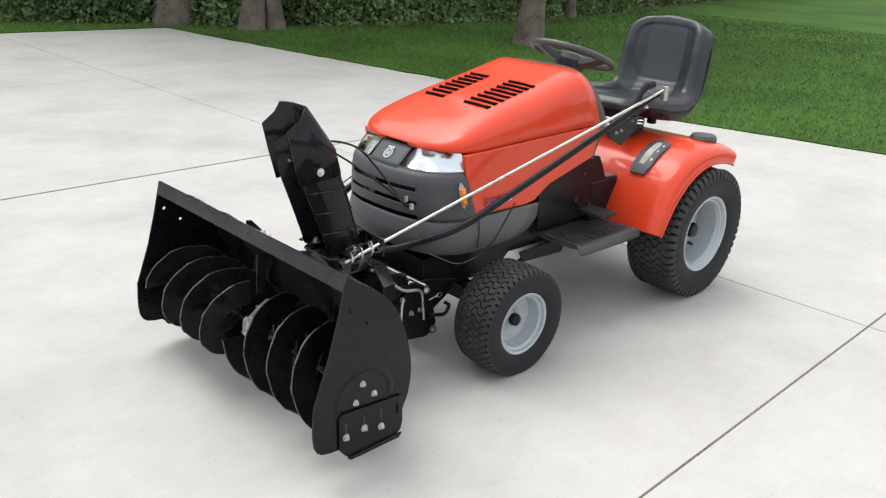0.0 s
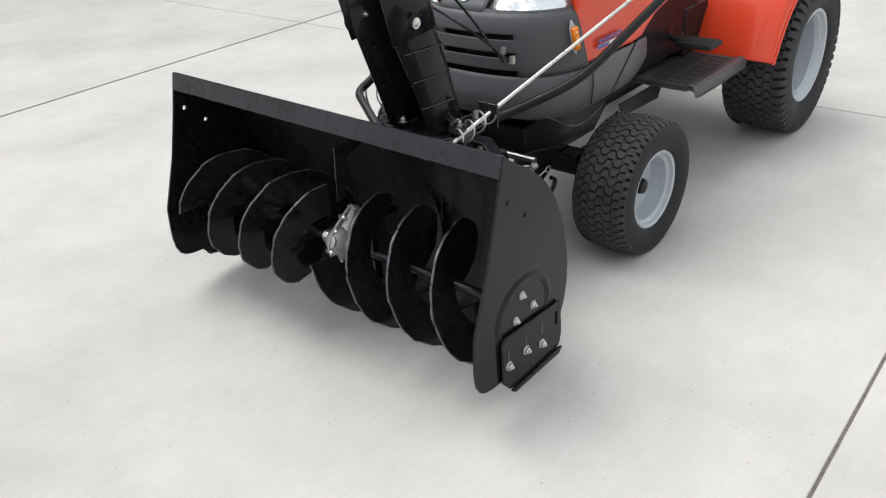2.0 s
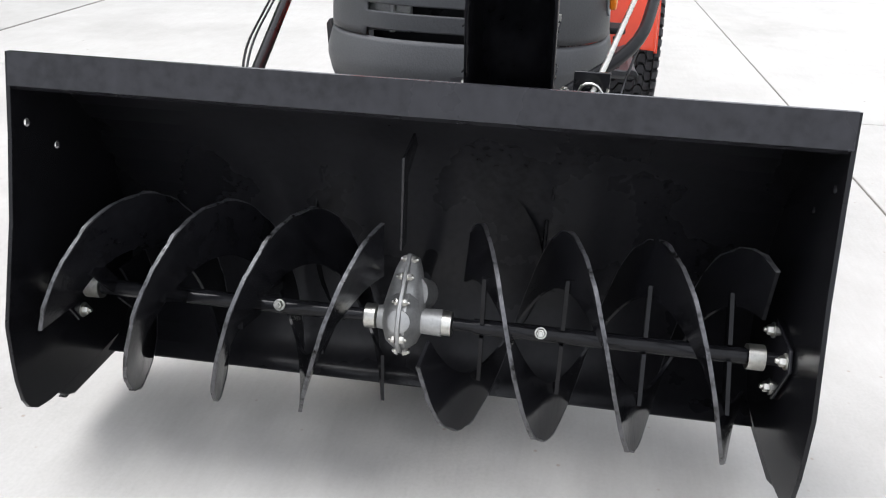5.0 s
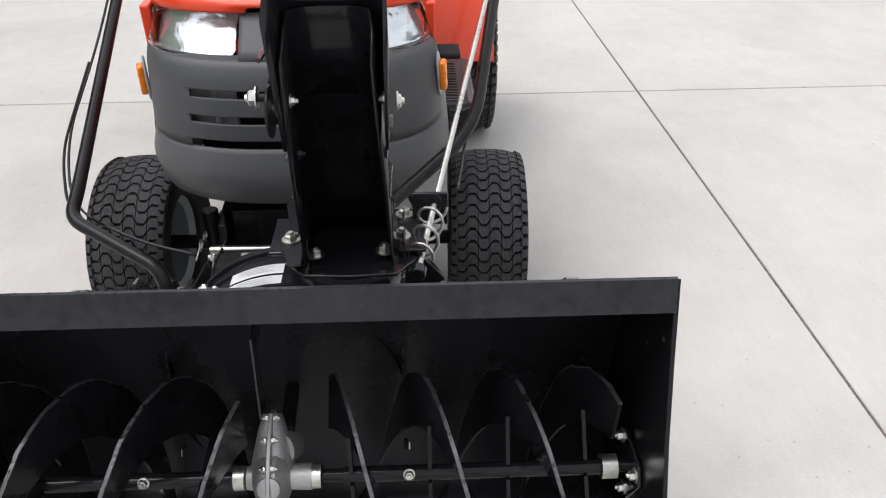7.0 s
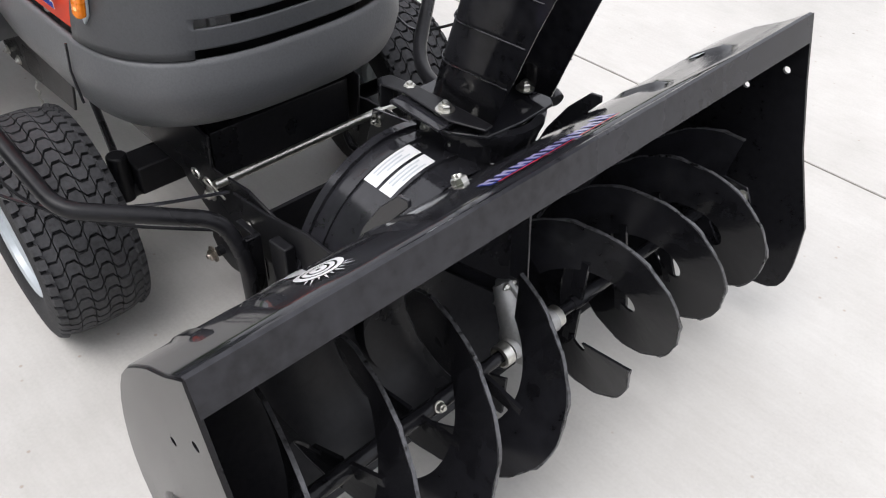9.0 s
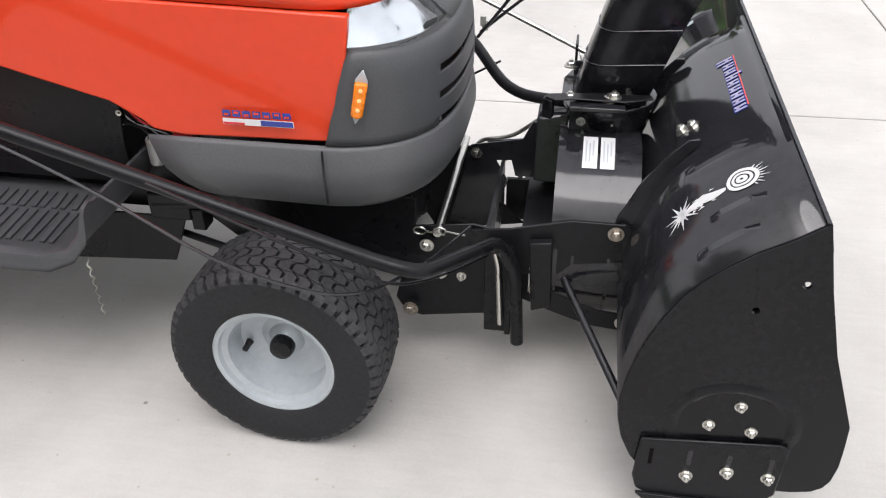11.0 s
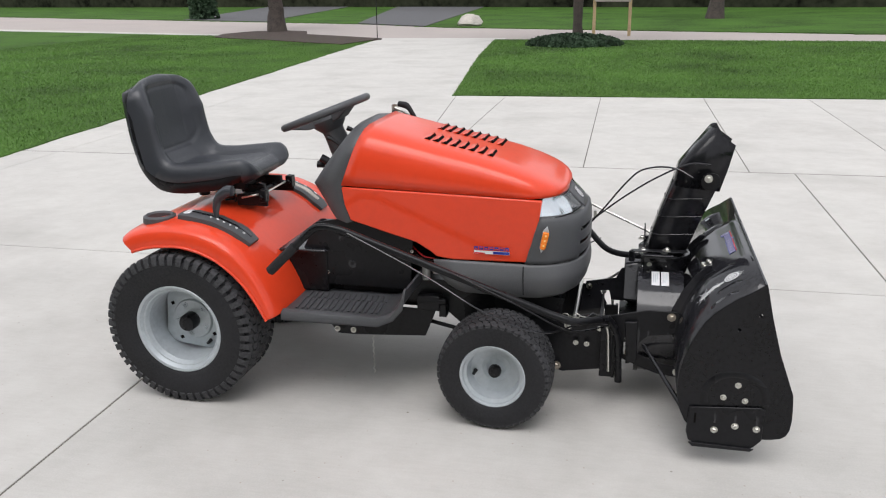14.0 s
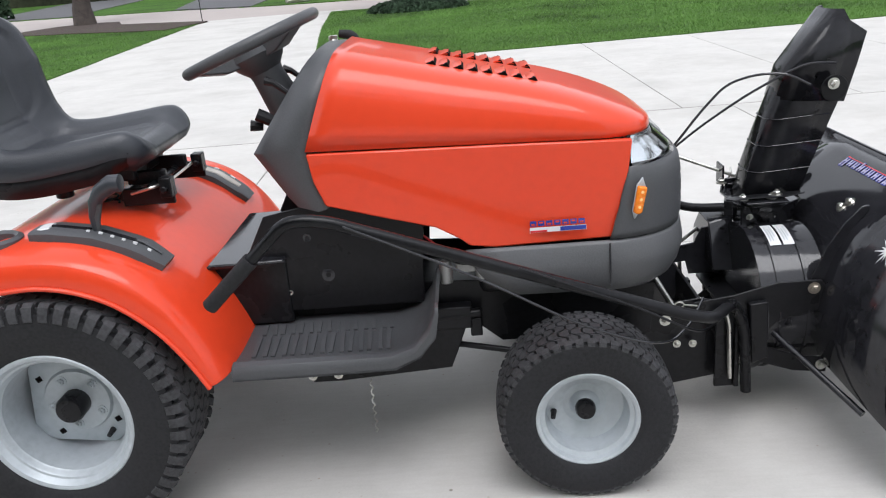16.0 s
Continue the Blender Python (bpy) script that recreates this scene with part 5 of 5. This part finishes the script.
# ---- hitch ----
hitch = empty("hitch_frame", blower, "black bolted hitch frame between tractor and blower")
for s in (-1, 1):
    y = s * 0.19
    obj("front_arm", prism([(1.50, 0.345), (1.60, 0.358), (1.71, 0.385), (1.815, 0.385), (1.835, 0.36), (1.835, 0.30), (1.72, 0.285), (1.69, 0.255 if s < 0 else 0.32), (1.56, 0.25 if s < 0 else 0.315)], y, y + s * 0.006), "satin", hitch, bevel=0.002)
    obj("lower_arm", prism([(1.66, 0.225), (1.70, 0.205), (1.78, 0.175), (1.845, 0.168), (1.845, 0.125), (1.76, 0.135), (1.69, 0.160), (1.62, 0.19)], y, y + s * 0.006), "satin", hitch, bevel=0.002)
    obj("rear_plate", prism([(1.26, 0.30), (1.40, 0.335), *([(1.52, 0.35), (1.60, 0.335), (1.635, 0.30), (1.635, 0.19)] if s < 0 else [(1.49, 0.34), (1.515, 0.30), (1.545, 0.19)]), (1.60, 0.135), (1.41, 0.105), (1.375, 0.115), (1.355, 0.15), (1.37, 0.21), (1.30, 0.25)], y - s * 0.012, y - s * 0.018), "satin", hitch, bevel=0.002)
    obj("slot_bracket", prism([(1.635, 0.34), (1.68, 0.345), (1.685, 0.19), (1.645, 0.175)], y + s * 0.008, y + s * 0.028), "satin", hitch, bevel=0.003)
    top = 0.33 if s < 0 else 0.235
    obj("post", grp(box((1.575, y + s * 0.028, (0.12 + top) / 2), (0.05, 0.012, top - 0.12)), box((1.60, y + s * 0.036, (0.125 + top) / 2), (0.012, 0.028, top - 0.125))), "satin", hitch, bevel=0.002)
    pr = obj("locking_rod", tube(rounded([(1.572, y + s * 0.045, 0.325), (1.578, y + s * 0.046, 0.30), (1.585, y + s * 0.046, 0.15)], 0.02), 0.006, 8), "zinc", hitch, "zinc locking rod")
    for x, z, r, mt in ((1.798, 0.365, 0.014, "brass"), (1.652, 0.216, 0.013, "brass"), (1.39, 0.138, 0.015, "brass"), (1.83, 0.150, 0.013, "zinc"), (1.50, 0.235, 0.009, "zinc"), (1.46, 0.237, 0.009, "zinc"), (1.545, 0.30, 0.009, "zinc"), (1.62, 0.18, 0.009, "zinc"), (1.43, 0.305, 0.013, "zinc"), (1.665, 0.31, 0.010, "satin"), (1.645, 0.27, 0.007, "zinc")):
        obj("hitch_bolt", bolt((x, y + s * 0.008, z), (0, s, 0), r * 0.75, 0.009), mt, hitch)
    obj("stay_rod", rod((1.700, s * 0.178, 0.250), (1.835, s * 0.42, 0.135), 0.008), "black", hitch)
obj("upright", prism([(1.42, 0.155), (1.474, 0.364), (1.591, 0.386), (1.612, 0.430), (1.645, 0.430), (1.645, 0.290), (1.577, 0.290), (1.567, 0.331), (1.532, 0.328), (1.561, 0.274), (1.511, 0.147)], 0.130, 0.136), "black", hitch, bevel=0.0015)
obj("hitch_bolt", bolt((1.487, 0.130, 0.345), (0, -1, 0), 0.009, 0.008), "zinc", hitch)
obj("cross_rod", rod((1.452, -0.20, 0.335), (1.452, 0.22, 0.335), 0.008), "zinc", hitch, "zinc cross rod")
obj("cross_plate", grp(box((1.545, 0, 0.24), (0.008, 0.36, 0.14)), box((1.66, 0, 0.27), (0.10, 0.34, 0.01)), rod((1.39, -0.19, 0.138), (1.39, 0.19, 0.138), 0.010)), "satin", hitch)
obj("hitch_loop", tube(rounded([(1.70, 0.215, 0.46), (1.56, 0.222, 0.345), (1.475, 0.225, 0.33), (1.462, 0.225, 0.21)], 0.03), 0.0055, 8), "zinc", hitch, "bent zinc rod")
obj("hook", tube(rounded([(1.40, 0.18, 0.19), (1.32, 0.19, 0.175), (1.30, 0.19, 0.21), (1.325, 0.19, 0.225)], 0.02), 0.007, 8), "satin", hitch)
for s, x, z in ((-1, 1.46, 0.352), (-1, 1.42, 0.35), (1, 1.38, 0.28)):
    ring = [(x + 0.012 * math.cos(a), s * 0.215, z + 0.008 * math.sin(a)) for a in [2 * math.pi * k / 12 for k in range(13)]]
    obj("hairpin", tube(ring + [(x + 0.05, s * 0.215, z - 0.006)], 0.002, 6), "zinc", hitch)

# ---- tractor fittings ----
# console, shift lever, cup holder on the right fender
def on_crown(x):
    return lerp_table(x, [(c[0], c[1]) for c in CROWN])


def crown_slab(line, y0, y1, h, s=-1, n=12):
    """A raised pad that follows the fender's crown between two x places."""
    rings = []
    for k in range(n + 1):
        x = line[0] + (line[1] - line[0]) * k / n
        z = on_crown(x)
        dz = on_crown(x + 0.01) - on_crown(x - 0.01)
        nrm = Vector((-dz, 0, 0.02)).normalized()
        f = min(1.0, 0.55 + 3.2 * min(k, n - k) / n)
        m, hw = (y0 + y1) / 2, (y1 - y0) / 2 * f ** 0.5
        ring = []
        for yy, hh in ((m - hw, -0.004), (m - hw * 0.94, h * 0.8), (m - hw * 0.75, h), (m + hw * 0.75, h), (m + hw * 0.94, h * 0.8), (m + hw, -0.004)):
            p = Vector((x, 0, z)) + nrm * hh
            ring.append((p.x, s * yy, p.z))
        rings.append(ring)
    return loft(rings)


console = obj("shift_console", crown_slab((-0.02, 0.262), 0.30, 0.395, 0.018), "grey", tractor, "dark grey shift console on the fender")
obj("console_slot", crown_slab((0.02, 0.245), 0.338, 0.352, 0.0205), "black", console)
for k in range(6):
    x = 0.10 + 0.024 * k
    obj("console_mark", crown_slab((x, x + 0.007), 0.358, 0.366, 0.0215, n=2), "white", console)
obj("console_print", crown_slab((-0.005, 0.02), 0.315, 0.375, 0.0198, n=2), "white", console)
shift = obj("shift_lever", tube([(0.118, -0.345, 0.66), (0.125, -0.348, 0.72), (0.138, -0.35, 0.765)], [0.008, 0.008, 0.010], 10), "grey", tractor, "dark grey shift lever with angled grip")
obj("knob", tube([(0.120, -0.348, 0.700), (0.120, -0.350, 0.735), (0.130, -0.350, 0.765), (0.150, -0.350, 0.790), (0.178, -0.350, 0.806), (0.198, -0.350, 0.806), (0.200, -0.350, 0.806)], [0.008, 0.009, 0.014, 0.019, 0.021, 0.020, 0.014], 14), "vinyl", shift, angle=50)
obj("cup_holder", grp(lathe([(0.062, -0.006), (0.060, 0.016), (0.050, 0.022), (0.042, 0.016), (0.040, -0.03), (0, -0.03)], 32, m=Matrix.Translation((-0.11, -0.36, 0.684)) @ pose(0, 0, 0, 90, 0, 0))), "grey", tractor, "round dark grey cup holder")
tray = obj("fender_tray", crown_slab((0.115, 0.292), 0.24, 0.335, 0.016, 1), "grey", tractor, "dark grey gauge tray on the fender")
obj("gauge_window", crown_slab((0.14, 0.262), 0.268, 0.305, 0.0185, 1), "stone", tray, "pale gauge strip")
for k in range(3):
    obj("tray_mark", crown_slab((0.15 + 0.04 * k, 0.162 + 0.04 * k), 0.313, 0.321, 0.0185, 1, n=2), "white", tray)
obj("fuel_cap", lathe([(0.058, 0.0), (0.060, 0.018), (0.052, 0.032), (0.03, 0.036), (0, 0.036)], 28, m=Matrix.Translation((-0.085, 0.36, 0.682)) @ pose(0, 0, 0, 90, 0, 0)), "grey", tractor, "round black fuel cap")
for s in (-1, 1):
    # rolled rim along the wheel arch
    rim_line = []
    for (x, z, nx, nz), k in zip(CROWN, SKIRT):
        n_ = Vector((nx, 0, nz)).normalized()
        rim_line.append((x - n_.x * 0.078 * k, s * 0.481, z - n_.z * 0.078 * k))
    obj("fender_rim", tube(rounded(rim_line, 0.06, 4), 0.006, 8), "orange", tractor)
# battery cover and footwell box
obj("footwell_box", grp(box((0.41, 0.0, 0.465), (0.18, 0.42, 0.17))), "satin", tractor, "black footwell box", bevel=0.006)
obj("battery_cover", loft([[(0.30, y, 0.543), (0.315, y, 0.555), (0.50, y, 0.558), (0.505, y, 0.548), (0.30, y, 0.543)] for y in (-0.235, -0.22, 0.19, 0.20)]), "black", tractor, "glossy black cover between dash and seat", bevel=0.004)
obj("panel_seam", tube([(1.276, -0.3045, 0.566), (1.276, -0.309, 0.52), (1.277, -0.3035, 0.46)], 0.0022, 6), "black", tractor)
obj("panel_seam", tube([(1.276, 0.3045, 0.566), (1.276, 0.309, 0.52), (1.277, 0.3035, 0.46)], 0.0022, 6), "black", tractor)
for s in (-1, 1):
    if s > 0:
        obj("pedal", grp(box((0.58, s * 0.30, 0.462), (0.10, 0.13, 0.018)), rod((0.60, s * 0.19, 0.48), (0.60, s * 0.30, 0.455), 0.010)), "rubber", tractor, "black rubber foot pedal", bevel=0.006)
    for x, z, r in ((0.56, 0.60, 0.011), (0.60, 0.50, 0.017), (0.50, 0.46, 0.006), (0.84, 0.565, 0.006)):
        obj("plate_fixing", lathe([(r, 0), (r, 0.002), (r * 0.8, 0.002), (0, -0.003)], 16, m=Matrix.Translation((x, s * 0.2055, z)) @ pose(0, 0, 0, 0, 0, 0 if s > 0 else 180)), "zinc" if r < 0.007 else "black", tractor)
# choke and key levers at the dash
for y, a in ((-0.12, 0.0), (0.10, 0.2)):
    lv = obj("dash_lever", tube([(0.545, y, 0.94), (0.515, y, 0.965), (0.495, y, 0.972)], [0.006, 0.008, 0.011], 8), "satin", tractor, "small black dash lever")
obj("key_switch", grp(tube([(0.50, -0.12, 0.875), (0.465, -0.125, 0.895)], [0.016, 0.016], 10), tube([(0.47, -0.10, 0.86), (0.44, -0.105, 0.865)], [0.010, 0.014], 8)), "satin", tractor)
# engine bits seen between hood and chassis
obj("carburettor", grp(box((0.94, -0.17, 0.49), (0.05, 0.04, 0.035)), rod((0.89, -0.19, 0.45), (0.89, -0.19, 0.51), 0.016), rod((0.98, -0.185, 0.455), (0.98, -0.185, 0.51), 0.018)), "alu", tractor, bevel=0.005)
obj("fuel_filter", rod((0.945, -0.20, 0.525), (0.985, -0.20, 0.52), 0.012), "red", tractor)
for k in range(4):
    r_ = random.Random(k)
    obj("wire", tube(rounded([(0.83, -0.19, 0.59 - 0.02 * k), (0.86 + r_.uniform(0, 0.03), -0.205, 0.545), (0.92, -0.205, 0.545 - 0.015 * k), (0.99, -0.19, 0.50)], 0.05), 0.0028, 6), "red" if k == 0 else "black", tractor)
# mower hanger plate with chain, steering link
for s in (-1, 1):
    obj("hanger_plate", prism([(0.62, 0.335), (0.93, 0.335), (0.90, 0.285), (0.66, 0.275)] if s > 0 else [(0.49, 0.335), (0.93, 0.335), (0.905, 0.27), (0.885, 0.222), (0.60, 0.203), (0.525, 0.203), (0.488, 0.25)], s * 0.205, s * 0.199), "satin", tractor, "black mower hanger plate", bevel=0.002)
    obj("drag_link", rod((0.86, s * 0.16, 0.275), (1.17, s * 0.24, 0.25), 0.008), "satin", tractor)
for x in (0.523, 0.590):
    obj("hanger_bolt", bolt((x, -0.205, 0.222), (0, -1, 0), 0.008, 0.006), "zinc", tractor)
chain = [(0.672 + 0.0035 * math.cos(k * 1.3), -0.208 + 0.0035 * math.sin(k * 1.3), 0.205 - 0.0052 * k) for k in range(32)]
obj("hanging_chain", tube(chain, 0.0022, 6), "zinc", tractor, "short hanging twisted chain")
obj("linkage", grp(box((0.90, -0.19, 0.36), (0.09, 0.04, 0.06)), rod((0.86, -0.20, 0.36), (0.97, -0.20, 0.37), 0.012), box((0.955, -0.185, 0.33), (0.03, 0.04, 0.05))), "satin", tractor, bevel=0.004)
# model decal drawn as plain bars
for s in (-1, 1):
    y = s * 0.2895
    bar = obj("model_decal", prism([(1.095, 0.600), (1.225, 0.600), (1.225, 0.612), (1.095, 0.612)], y, y + s * 0.0008), "white", tractor, "white and blue model decal")
    obj("decal_bar", prism([(1.165, 0.601), (1.224, 0.601), (1.224, 0.611), (1.165, 0.611)], y + s * 0.0008, y + s * 0.0014), "blue", bar)
    obj("decal_bar", prism([(1.096, 0.6005), (1.135, 0.6005), (1.135, 0.605), (1.096, 0.605)], y + s * 0.0008, y + s * 0.0014), "red", bar)
    for k in range(7):
        x = 1.096 + 0.0185 * k
        obj("decal_mark", prism([(x, 0.6155), (x + 0.0145, 0.6155), (x + 0.0145, 0.6275), (x, 0.6275)], y, y + s * 0.0008), "blue", bar)
        obj("decal_mark", prism([(x + 0.003, 0.6175 + 0.004 * (k % 2)), (x + 0.0115, 0.6175 + 0.004 * (k % 2)), (x + 0.0115, 0.6215 + 0.004 * (k % 2)), (x + 0.003, 0.6215 + 0.004 * (k % 2))], y + s * 0.0008, y + s * 0.0014), "orange", bar)

# ---- trees, woods and street furniture ----
tree(-2.84, -10.35, 0.25, 5.5, (0.1, 0.2), 11, "large tree trunk with rough grey bark at the wood's edge")
tree(-3.62, -9.35, 0.17, 5.0, (-0.5, 0.1), 12, "leaning tree trunk with grey bark at the wood's edge")
tree(-3.98, -9.2, 0.12, 4.6, (0.5, -0.2), 13, "slim leaning tree trunk with grey bark")
tree(-6.45, -6.15, 0.19, 5.0, (-0.3, 0.1), 14, "tree with mottled bark standing in the lawn")
tree(-10.9, -8.9, 0.12, 5.0, (0.2, 0.0), 15, "thin tree at the wood's edge")
tree(-10.6, 24.4, 0.27, 5.0, (0.1, 0.1), 16, "street tree in a mulched bed", "darkbark")
tree(0.12, 18.9, 0.13, 4.5, (0.05, 0.0), 17, "slim grey street tree rising from a low shrub", "darkbark")
tree(4.6, 33.0, 0.3, 6.0, (0.2, 0.0), 18, "tree on the lawn across the street", "darkbark")

WOOD_EDGE = [(9, -13.2), (3, -12.4), (-0.5, -11.5), (-1.6, -10.95), (-2.6, -10.3), (-3.7, -9.3), (-5.9, -8.9), (-8.4, -8.7), (-10.4, -8.7), (-14, -9.3), (-19, -10.4), (-34, -13)]


def wood_place(q):
    i = q.choices(range(len(WOOD_EDGE) - 1), weights=[math.dist(WOOD_EDGE[k], WOOD_EDGE[k + 1]) * (2.5 if 1 < k < 9 else 1) for k in range(len(WOOD_EDGE) - 1)])[0]
    a, b = WOOD_EDGE[i], WOOD_EDGE[i + 1]
    t = q.random()
    d = 0.1 + 2.2 * q.random() ** 1.6
    z = 0.02 + 3.6 * q.random() ** 1.7
    bulge = 0.35 * noise.noise(Vector((a[0] + (b[0] - a[0]) * t, a[1] + (b[1] - a[1]) * t, z)) * 0.9)
    return (a[0] + (b[0] - a[0]) * t, a[1] + (b[1] - a[1]) * t - d - bulge, z)


tagged(leaf_cloud("wood_undergrowth", "darkleaf", None, 95000, wood_place, 0.034, seed=21), "dense dark green undergrowth along the lawn", "undergrowth", kind="stuff")
tagged(leaf_cloud("wood_leaves", "leaf", None, 14000, wood_place, 0.032, seed=22), "scattered lighter green leaves in the undergrowth", "undergrowth", kind="stuff")
wall = [(x, y - 1.9) for x, y in WOOD_EDGE]
tagged(obj("backdrop", loft([[(x, y, z) for x, y in wall] for z in (-0.1, 1.5, 4.0, 7.0)], ring_closed=False), "darkleaf"), "dark wood behind the lawn", "wood", kind="structure")
tagged(obj("wood_floor", prism([(x, y) for x, y in WOOD_EDGE] + [(x, y - 2.5) for x, y in reversed(WOOD_EDGE)], -0.05, 0.018, "z"), "soil"), "dark leafy ground under the trees", "ground", kind="structure")
tagged(obj("mulch_bed", prism([(-11.4, 21.3), (-10.3, 20.6), (-9.1, 20.1), (-7.4, 19.0), (-6.05, 18.3), (-5.8, 19.4), (-5.65, 20.6), (-7.2, 21.7), (-8.8, 22.7), (-9.5, 24.4), (-10.6, 25.0), (-11.5, 24.5), (-11.9, 23.0)], 0.0, 0.035, "z"), "mulch"), "dark brown mulch bed round a street tree", "mulch", kind="structure")


def shrub_place(q):
    a, r = q.uniform(0, 6.28), q.random() ** 0.5
    x, y = 1.2 * r * math.cos(a), 1.05 * r * math.sin(a)
    return (0.08 + x, 18.3 + y, 0.02 + 0.26 * (1 - r * r) ** 0.5 * q.random() ** 0.35)


shrub = empty("shrub", None, "low spreading dark green evergreen shrub on the lawn", "shrub")
leaf_cloud("foliage", "evergreen", shrub, 9000, shrub_place, 0.035, seed=31)


def far_shrub(q):
    r = q.random() ** 0.5
    a = q.uniform(0, 6.28)
    return (-19.2 + 0.7 * r * math.cos(a), 35.2 + 0.7 * r * math.sin(a), 0.05 + 3.0 * q.random())


shrub2 = empty("shrub", None, "upright dark evergreen across the street", "shrub")
leaf_cloud("foliage", "evergreen", shrub2, 2500, far_shrub, 0.08, seed=32)
sign = empty("yard_sign", None, "pinkish board on two timber posts beside the street", "sign")
for x, y in ((0.32, 22.75), (1.36, 22.2)):
    obj("post", box((x, y, 0.95), (0.09, 0.09, 2.1)), "timber", sign, bevel=0.006)
obj("board", loft([[(0.32, 22.71, 0.95), (1.36, 22.16, 0.95), (1.36, 22.16, 1.7), (0.32, 22.71, 1.7)], [(0.33, 22.68, 0.95), (1.37, 22.13, 0.95), (1.37, 22.13, 1.7), (0.33, 22.68, 1.7)]]), "street", sign, bevel=0.004)
rock = obj("boulder", lathe([(0.0, -0.06), (0.35, -0.05), (0.48, 0.1), (0.36, 0.3), (0.15, 0.42), (0.0, 0.44)], 14, m=Matrix.Translation((-4.5, 28.0, 0)) @ pose(0, 0, 0, 90, 0, 0)), "stone")
for v in rock.data.vertices:
    v.co += Vector((1, 1, 1)) * noise.noise(v.co * 2.3) * 0.14
tagged(rock, "pale rounded boulder on the far lawn", "boulder")
tagged(obj("marker_pole", rod((-6.0, 21.3, -0.05), (-6.0, 21.3, 2.2), 0.012, 8), "satin"), "thin black driveway marker pole", "pole")
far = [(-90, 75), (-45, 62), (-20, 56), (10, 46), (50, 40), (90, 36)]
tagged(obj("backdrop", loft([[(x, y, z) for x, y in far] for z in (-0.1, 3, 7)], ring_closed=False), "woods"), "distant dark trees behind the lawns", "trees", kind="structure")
